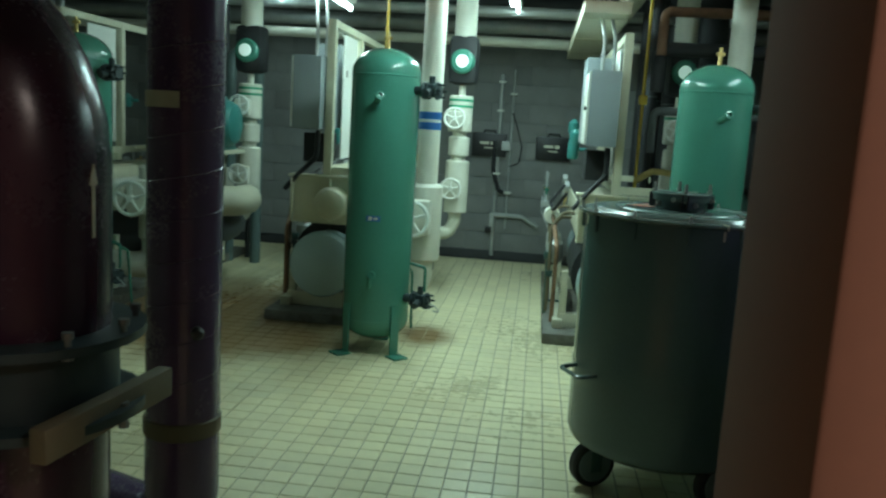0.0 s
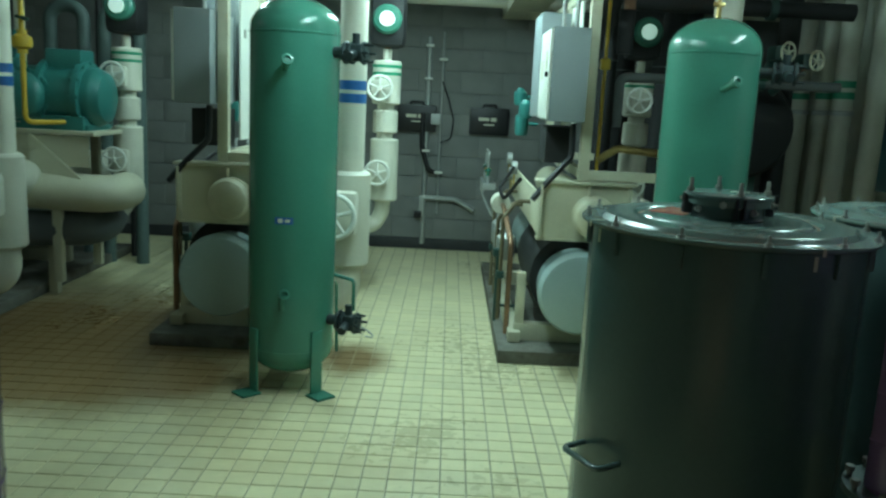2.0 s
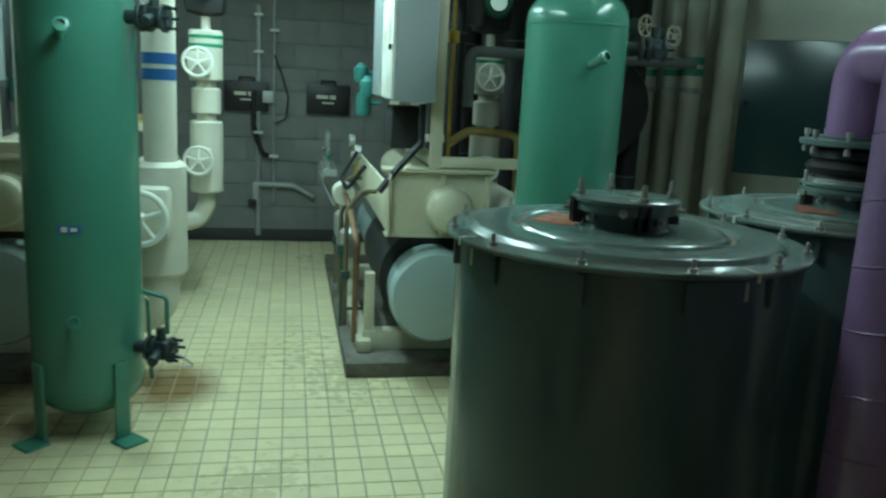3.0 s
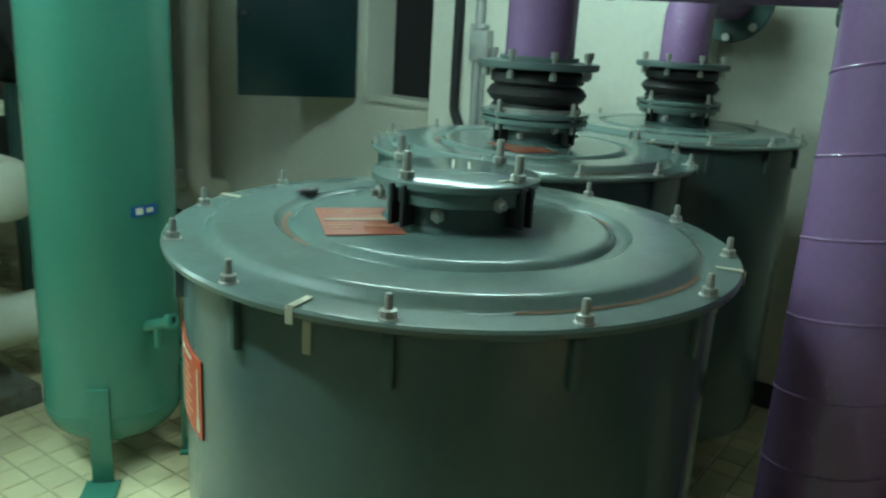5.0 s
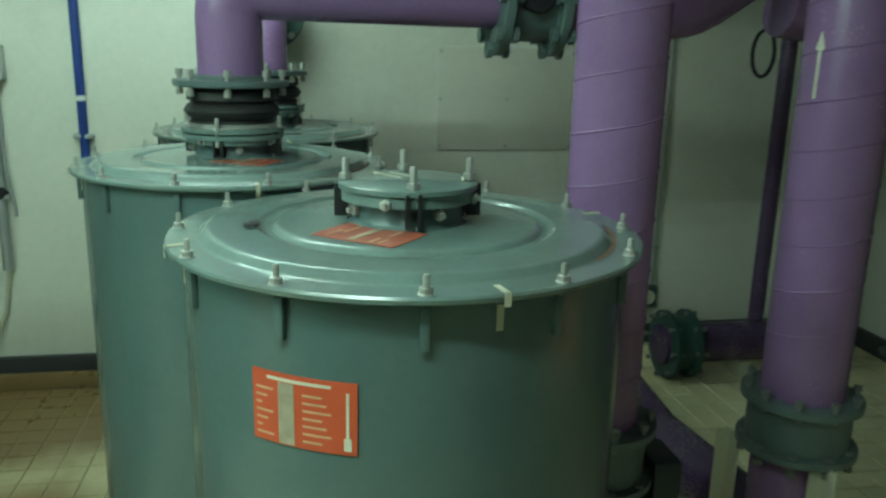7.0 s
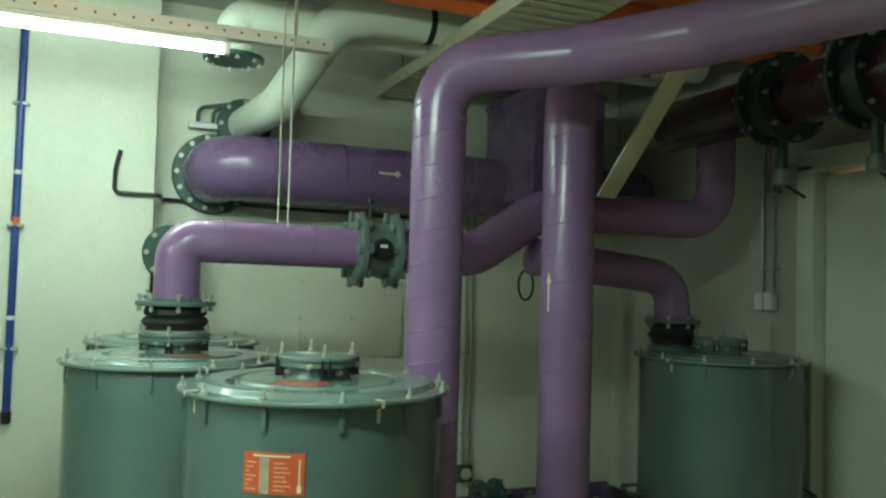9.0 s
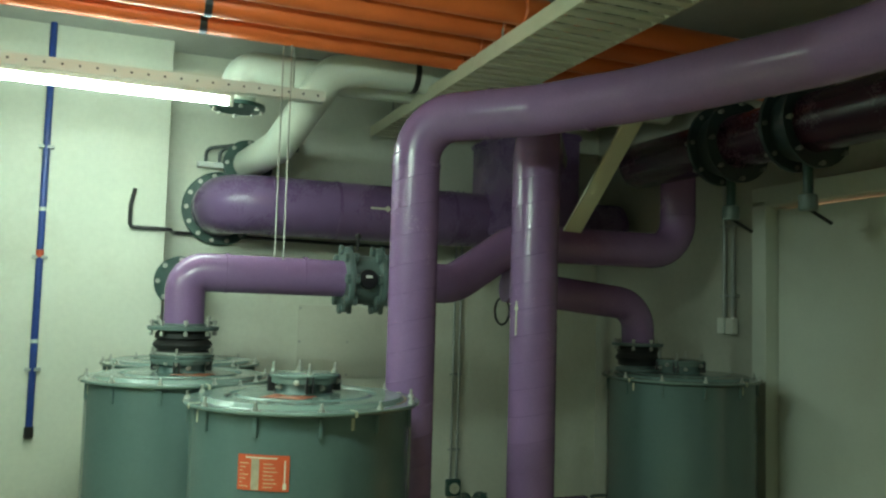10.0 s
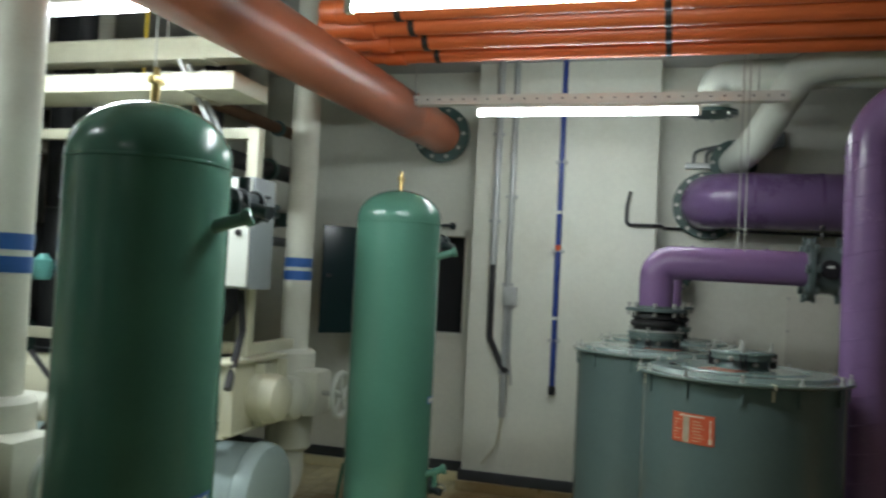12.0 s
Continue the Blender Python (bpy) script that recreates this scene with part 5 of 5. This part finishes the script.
for x, z, rr in ((3.45, 1.80, 0.055), (3.62, 1.76, 0.055)):
    vv = thing("stop_valve", (x, 8.78, z), "small stop valve with a pale handwheel", "valve", "stop valves")
    part("body", box(NB(), (0, 0.10, 0), (0.09, 0.14, 0.09), 0.02), GREEN_DARK, vv)
    part("spindle", cyl(NB(), (0, 0.04, 0), (0, -0.06, 0), 0.009, 8), STEEL, vv)
    part("stub", cyl(NB(), (0, 0.10, 0), ((3.42 - x) * 0.6, 0.55, (1.35 - z) * 0.7), 0.03, 12), GREEN_DARK, vv)
    handwheel(vv, (0, -0.05, 0), (0.5, -1, 0), rr, CREAM)
for x in (2.47, 0.52):
    p = thing("yellow_pipe", (x, 9.1, 0.4), "thin yellow gas pipe beside the chiller frame", "pipe", "yellow pipes")
    part("pipe", tube(NB(), [(0, 0, 0), (0, 0, 2.5)], 0.011, 0.05, 10), YELLOW, p)
    part("cock", box(NB(), (0, 0, 1.3), (0.06, 0.06, 0.07), 0.012), YELLOW, p)
    part("branch", tube(NB(), [(0.0, 0, 0.70), (0.12, 0, 0.78), (0.42, 0, 0.76), (0.42, 0, 0.2)], 0.024, 0.06, 10), BRASS, p)
for x in (-0.62, -0.62 - 1.95):
    p = thing("wrapped_elbow", (x, 9.45, 0.0), "grey foam wrapped elbow under the valve column", "pipe", "wrapped elbows")
    part("pipe", tube(NB(), [(-0.9, -0.3, 0.45), (-0.28, -0.1, 0.45), (-0.28, 0.25, 0.45), (-0.28, 0.25, 0.72)], 0.12, 0.14, 20), GREY_FOAM, p)
    part("support", box(NB(), (-0.5, -0.18, 0.17), (0.06, 0.06, 0.34), 0.004), CREAM, p)
    part("cream_run", tube(NB(), [(-1.1, -0.35, 0.74), (-0.1, -0.2, 0.70), (-0.10, 0.1, 0.70)], 0.125, 0.15, 20), CREAM, p, "cream jacketed pipe")


# Black pipes added here to darken the background and cover the pale blocks.
for x, y, r in ((2.58, 9.55, 0.05), (2.66, 10.3, 0.11), (3.12, 10.1, 0.12), (3.46, 11.0, 0.15), (2.95, 10.9, 0.10), (3.75, 9.5, 0.07)):
    p = thing("foam_riser", (x, y, 0), "black foam riser pipe added to darken the space behind the chiller", "pipe", "foam risers")
    part("pipe", cyl(NB(), (0, 0, 0), (0, 0, CEIL), r, 18), FOAM, p)
    for z in (0.9, 1.75):
        part("foam_joint", ring(NB(), (0, 0, z), (0, 0, 1), r, 0.006, 18, 6), GREY_FOAM, p)
p = thing("yellow_pipe", (-1.08, 8.9, 1.12), "yellow gas pipe with a shut-off valve before the compressor", "pipe", "yellow pipes")
part("pipe", tube(NB(), [(0.12, 0.25, 0.05), (0, 0.0, 0.05), (0, 0, 0.2), (0, 0, CEIL - 1.12)], 0.016, 0.05, 12), YELLOW, p)
part("valve_body", lathe(NB(), [(0, -0.07), (0.03, -0.07), (0.03, -0.045), (0.055, -0.03), (0.06, 0), (0.055, 0.03), (0.03, 0.045), (0.03, 0.07), (0, 0.07)], Matrix.Translation((0, 0, 0.53)), 18), YELLOW, p)
part("valve_bonnet", cyl(NB(), (0, 0, 0.53), (-0.09, -0.04, 0.53), 0.028, 12, 0.004), YELLOW, p)
part("lever", cyl(NB(), (-0.03, 0, 0.68), (0.05, -0.02, 0.66), 0.012, 8), GREEN_DARK, p)
for x, w in ((-1.20, 0.27), (-1.62, 0.26)):
    p = thing("pipe_loop", (x, 10.35, 0), "grey pipe bent over in a tall loop behind the compressor", "pipe", "pipe loops")
    part("pipe", tube(NB(), [(0, 0, 0), (0, 0, 2.0), (w, 0, 2.0), (w, 0, 0)], 0.05, 0.11, 16), FLANGE, p)
    part("clamp", cyl(NB(), (0, 0, 1.5), (0, 0, 1.53), 0.055, 16), GREEN_DARK, p)
for x, y in ((-1.02, 10.6), (-1.10, 10.6), (-1.35, 10.6)):
    p = thing("thin_riser", (x, y, 0), "thin dark riser pipe near the far wall", "pipe", "thin risers")
    part("pipe", cyl(NB(), (0, 0, 0), (0, 0, CEIL), 0.024, 10), FOAM, p)


# ---- far wall things ----
for x in (1.885, 1.20):
    cs = thing("tool_case", (x, 11.62, 1.12), "black plastic tool case hung on the block wall", "case", "cases")
    part("shell", box(NB(), (0, 0, 0.13), (0.37, 0.06, 0.25), 0.015), BLACK, cs)
    part("handle", tube(NB(), [(-0.06, -0.01, 0.25), (-0.06, -0.01, 0.285), (0.06, -0.01, 0.285), (0.06, -0.01, 0.25)], 0.009, 0.015, 8), BLACK, cs)
    bm = NB()
    box(bm, (-0.05, -0.032, 0.15), (0.10, 0.002, 0.03))
    box(bm, (0.04, -0.032, 0.15), (0.05, 0.002, 0.035))
    box(bm, (0.0, -0.032, 0.10), (0.10, 0.002, 0.014))
    part("lettering", bm, STICKER_WHITE, cs, "white lettering bars")
cd = thing("wall_conduit", (1.30, 11.62, 0.05), "grey conduit with a junction box on the block wall", "conduit")
bm = NB()
cyl(bm, (0, 0, 0.0), (0, 0, 1.95), 0.024, 12)
cyl(bm, (0.13, 0, 0.3), (0.13, 0, 2.0), 0.011, 8)
part("pipe", bm, GALV, cd)
part("hose", tube(NB(), [(-0.04, -0.03, 1.25), (-0.04, -0.03, 0.95), (0.03, -0.04, 0.72), (0.08, -0.02, 0.70)], 0.022, 0.08, 10), BLACK, cd, "black flexible hose")
part("junction_box", box(NB(), (0.08, -0.02, 1.20), (0.09, 0.06, 0.10), 0.008), GALV, cd)

wallpipe = thing("wall_pipe", (1.30, 11.60, 0.50), "short grey pipe stub bracketed to the block wall", "pipe")
part("pipe", tube(NB(), [(0.0, 0, 0.0), (0.30, 0, 0.0), (0.48, 0, -0.10)], 0.026, 0.05, 10), GALV, wallpipe)
part("bracket", box(NB(), (-0.02, 0.01, -0.08), (0.05, 0.04, 0.20), 0.006), GALV, wallpipe)
part("valve", box(NB(), (-0.05, -0.01, -0.16), (0.07, 0.05, 0.06), 0.01), BLACK, wallpipe)
for x, z in ((1.30, 1.62), (1.43, 1.80), (1.30, 0.95), (1.43, 0.75), (1.30, 1.92)):
    part("clip", box(NB(), (x - 1.30, -0.012, z - 0.5), (0.075, 0.05, 0.022), 0.003), WHITE, wallpipe)
wire = thing("cable", (1.55, 11.60, 1.15), "thin black cable looping down the block wall", "cable")
part("wire", tube(NB(), [(-0.12, 0, 0.45), (-0.06, -0.01, 0.30), (0.0, -0.01, 0.10), (-0.02, -0.01, -0.08), (-0.12, 0, -0.12)], 0.007, 0.06, 8), BLACK, wire)

# ---- pilaster conduits ----
for y, z0, z1, mat, nm, lab, cr in ((7.64, 1.55, CEIL, GALV, "wall_conduit", "grey steel conduit on the pilaster", 0.025), (7.53, 0.52, CEIL, GALV, "wall_conduit", "grey steel conduit with a junction box", 0.021), (7.20, 0.76, CEIL, BLUE, "blue_pipe", "thin blue pipe down the pilaster", 0.018)):
    p = thing(nm, (4.36, y, z0), lab, "conduit", "pilaster conduits")
    part("pipe", cyl(NB(), (0, 0, 0), (0, 0, z1 - z0), cr, 12), mat, p)
    for z in (0.3, 0.9, 1.5):
        if z < z1 - z0:
            part("clip", box(NB(), (0.006, 0, z), (0.044, 0.075, 0.018), 0.003), GALV, p)
    if nm == "blue_pipe":
        part("marker_band", cyl(NB(), (0, 0, 0.90), (0, 0, 0.94), 0.0195, 12), STICKER, p, "orange band")
        for z in (0.44, 1.15):
            part("white_band", cyl(NB(), (0, 0, z), (0, 0, z + 0.02), 0.0195, 12), WHITE, p)
        part("nozzle", cyl(NB(), (0, 0, -0.06), (0, 0, 0.0), 0.024, 12, 0.004), BLACK, p)
    elif z0 > 1:
        part("hose", tube(NB(), [(0, 0, 0.0), (0, 0, -0.5), (0.0, -0.10, -0.70), (-0.02, -0.13, -0.72)], 0.022, 0.10, 12), BLACK, p, "black rubber hose")
    else:
        part("junction_box", box(NB(), (-0.01, -0.02, 0.82), (0.05, 0.09, 0.13), 0.006), GALV, p)
        part("lead", tube(NB(), [(0, -0.03, 0.76), (0, -0.03, 0.4), (0, -0.05, 0.25), (0, -0.05, 0.22)], 0.007, 0.06, 8), GALV, p)
        part("hose", tube(NB(), [(0, 0, 0), (0.0, 0.03, -0.2), (-0.03, 0.12, -0.32)], 0.008, 0.1, 8), TAPE, p)

# hatch beside the wall opening
hatch = thing("wall_hatch", (4.575, 8.43, 1.02), "dark green steel hatch door standing open beside the wall opening", "hatch", turn=53.0)
part("leaf", box(NB(), (0.0, 0.30, 0.375), (0.02, 0.60, 0.75), 0.003), HATCH, hatch)
part("handle", cyl(NB(), (-0.01, 0.56, 0.40), (-0.09, 0.58, 0.40), 0.010, 10), BLACK, hatch)
fr = NB()
for y, z, sy, sz in ((8.13, 1.03, 0.50, 0.03), (8.13, 1.765, 0.50, 0.03), (7.885, 1.4, 0.03, 0.76), (8.375, 1.4, 0.03, 0.76)):
    box(fr, (4.593, y, z), (0.022, sy, sz))
structure("window_1", fr, WALL, "steel frame of the wall opening")

fit = thing("hinge_fitting", (4.58, 8.10, 1.82), "small dark steel fitting above the wall opening", "fitting")
part("bar", cyl(NB(), (-0.02, -0.13, 0), (-0.02, 0.15, 0.01), 0.011, 10), FLANGE_DARK, fit)
part("post", cyl(NB(), (-0.02, 0.02, -0.04), (-0.02, 0.02, 0.06), 0.014, 10, 0.003), FLANGE_DARK, fit)
for y in (-0.10, 0.11):
    part("bracket", box(NB(), (0.0, y, 0), (0.045, 0.03, 0.05), 0.004), FLANGE_DARK, fit)
plate = thing("access_plate", (4.594, 5.42, 0.97), "grey painted access plate screwed to the wall", "plate")
part("sheet", box(NB(), (0, 0, 0.24), (0.008, 0.64, 0.46), 0.002), PLATE, plate)
for y in (-0.31, 0.0, 0.31):
    for z in (0.03, 0.24, 0.45):
        part("screw", cyl(NB(), (-0.003, y, z), (-0.009, y, z), 0.009, 10), STEEL, plate)
cd = thing("wall_conduit", (4.58, 4.66, 0.25), "pair of thin conduits down the wall to a round socket", "conduit")
for dy in (-0.022, 0.022):
    part("pipe", cyl(NB(), (0, dy, 0.06), (0, dy, 2.0), 0.008, 8), GALV, cd)
for z in (0.25, 0.75, 1.25):
    part("clip", box(NB(), (0.004, 0, z), (0.022, 0.08, 0.014), 0.002), GALV, cd)
sk = part("socket", box(NB(), (0, 0, 0), (0.05, 0.10, 0.11), 0.012), GREEN_DARK, cd)
part("socket_face", cyl(NB(), (-0.026, 0, 0), (-0.034, 0, 0), 0.035, 20), STICKER_WHITE, sk)
cd = thing("wall_conduit", (3.19, 3.575, 1.36), "pair of conduits with two white switches beside the door", "conduit")
for dx in (-0.035, 0.035):
    part("pipe", cyl(NB(), (dx, 0, 0.08), (dx, 0, 1.2), 0.012, 8), GALV, cd)
    part("switch", box(NB(), (dx, 0.01, 0.03), (0.055, 0.045, 0.09), 0.008), WHITE, cd)
for z in (0.2, 0.6):
    part("clip", box(NB(), (0, -0.005, z), (0.14, 0.02, 0.016), 0.002), GALV, cd)
bl = thing("black_pipe", (4.36, 6.76, 1.85), "thin black pipe along the pilaster and wall", "pipe")
part("pipe", tube(NB(), [(-0.01, -0.02, 0.22), (0, 0.0, 0.12), (0, 0.0, 0.0), (0, -0.22, 0.0), (0.215, -0.24, 0.0), (0.215, -1.9, -0.02)], 0.011, 0.03, 8), BLACK, bl)
brace = thing("steel_brace", (2.89, 4.76, 1.88), "cream steel strip slanting up to the pipe", "bracket")
part("strip", box(NB(), (0, 0, 0), (0.012, 0.115, 0.72), 0.003, pose(-0.175, -0.05, 0.24, 0, -38, 14)), CREAM, brace)
flow_arrow(riser_b, 0.105, 107, 1.24, 1.35)
loop = thing("cable_loop", (3.3, 4.95, 1.44), "small black cable loop under the pipe", "cable")
part("loop", ring(NB(), (0, 0, 0), (0.8, 0.5, 0), 0.07, 0.006, 24, 6), BLACK, loop)

# pipes along the far part of the east wall
for k, y in enumerate((9.55, 9.95, 10.32, 10.70, 11.05)):
    p = thing("insulated_riser", (4.42 - 0.04 * (k % 2), y, 0.0), "cream insulated riser on the wall with green bands", "pipe", "wall risers")
    part("pipe", cyl(NB(), (0, 0, 0.55), (0, 0, CEIL), 0.075, 20), INSUL, p)
    for z in (1.58, 1.66):
        if k > 0:
            part("band", cyl(NB(), (0, 0, z), (0, 0, z + 0.05), 0.077, 20), BAND_GREEN, p, "green marking band")
    if k > 0:
        part("gland", lathe(NB(), [(0.075, 0), (0.088, 0.004), (0.088, 0.03), (0.08, 0.036), (0.075, 0.036)], Matrix.Translation((0, 0, 1.46)), 20), GALV, p, "pale joint collar")
    part("elbow", tube(NB(), [(0, 0, 0.6), (0, 0, 0.35), (0.2, 0, 0.35)], 0.075, 0.12, 18), INSUL, p)

# cable duct and pipes under the ceiling in the aisle
for x, y, z, w, h, length, lab in ((2.10, 9.93, 2.225, 0.30, 0.07, 3.34, "cream sheet-metal trunking above the chiller frame"), (2.37, 10.0, 2.48, 0.13, 0.10, 3.2, "narrow cream trunking running higher under the ceiling")):
    d = thing("ceiling_duct", (x, y, z), lab, "duct", "trunking")
    part("body", box(NB(), (0, 0, 0), (w, length, h), 0.004), CREAM, d)
    part("cover", box(NB(), (0, 0, h / 2 + 0.003), (w + 0.012, length, 0.008), 0.002), CREAM, d)
    for k in range(3):
        part("joint_strap", box(NB(), (0, -length / 2 + 0.25 + 1.2 * k, -0.002), (w + 0.006, 0.03, h + 0.004), 0.001), CREAM, d)
    for k in range(2):
        part("hanger", cyl(NB(), (0, -length / 2 + 0.5 + 2.0 * k, h / 2), (0, -length / 2 + 0.5 + 2.0 * k, CEIL - z), 0.005, 6), STEEL, d)
for k, (y, z, r, mat) in enumerate(((11.1, 2.28, 0.05, INSUL), (11.3, 2.45, 0.07, GALV), (10.6, 2.5, 0.05, GALV), (10.9, 2.62, 0.08, FOAM))):
    p = thing("ceiling_pipe", (-4.9, y, z), "pipe running across under the ceiling at the far end", "pipe", "ceiling pipes")
    part("pipe", cyl(NB(), (0, 0, 0), (9.4, 0, 0), r, 16), mat, p)

# ---- floor tiles and wall blocks ----
PITCH, GAP = 0.1, 0.004


def tile_points(cx, cy, h=0.0):
    a, b = (PITCH - GAP) / 2, (PITCH - GAP) / 2 - 0.002
    return [(cx + s * a, cy + t * a, -0.006 + h) for s, t in ((-1, -1), (1, -1), (1, 1), (-1, 1))] + [(cx + s * b, cy + t * b, h) for s, t in ((-1, -1), (1, -1), (1, 1), (-1, 1))]


TILE_FACES = [(4, 5, 6, 7), (0, 1, 5, 4), (1, 2, 6, 5), (2, 3, 7, 6), (3, 0, 4, 7)]
me = bpy.data.meshes.new("floor_tile")
me.from_pydata(tile_points(0, 0), [], TILE_FACES)
me.materials.append(TILE)
floor_ob = bpy.data.objects["floor"]
verts, faces = [], []
for i in range(-65, 31):
    for j in range(-36, 52):
        cx, cy = 1.602 + PITCH * i, 6.55 + PITCH * j
        h = random.uniform(-0.0008, 0.0008)
        if cy < 2.5 or cy > 11.62:
            continue
        if -6 <= i <= 3 and -6 <= j <= 23:
            ob = new("floor_tile", me)
            ob.parent = floor_ob
            ob.matrix_basis = pose(cx, cy, h, random.uniform(-0.3, 0.3), random.uniform(-0.3, 0.3), 0)
            continue
        k = len(verts)
        verts += tile_points(cx, cy, h)
        faces += [tuple(k + q for q in f) for f in TILE_FACES]
me = bpy.data.meshes.new("floor_tiles")
me.from_pydata(verts, [], faces)
me.materials.append(TILE_REST)
rest = new("floor_tiles", me)
rest.parent = floor_ob
tagged(rest, "pale yellow square floor tiles with dark joints", kind="stuff")
wall_ob = bpy.data.objects["wall_north"]
bme = finish(box(NB(), (0, 0, 0), (0.394, 0.02, 0.194), 0.002), "block", BLOCK)
for r in range(14):
    for q in range(-8, 12):
        ob = new("block", bme)
        ob.parent = wall_ob
        ob.matrix_basis = Matrix.Translation((0.4 * q + 0.2 * (r % 2), 11.645 + random.uniform(0, 0.002), 0.2 + 0.2 * r))
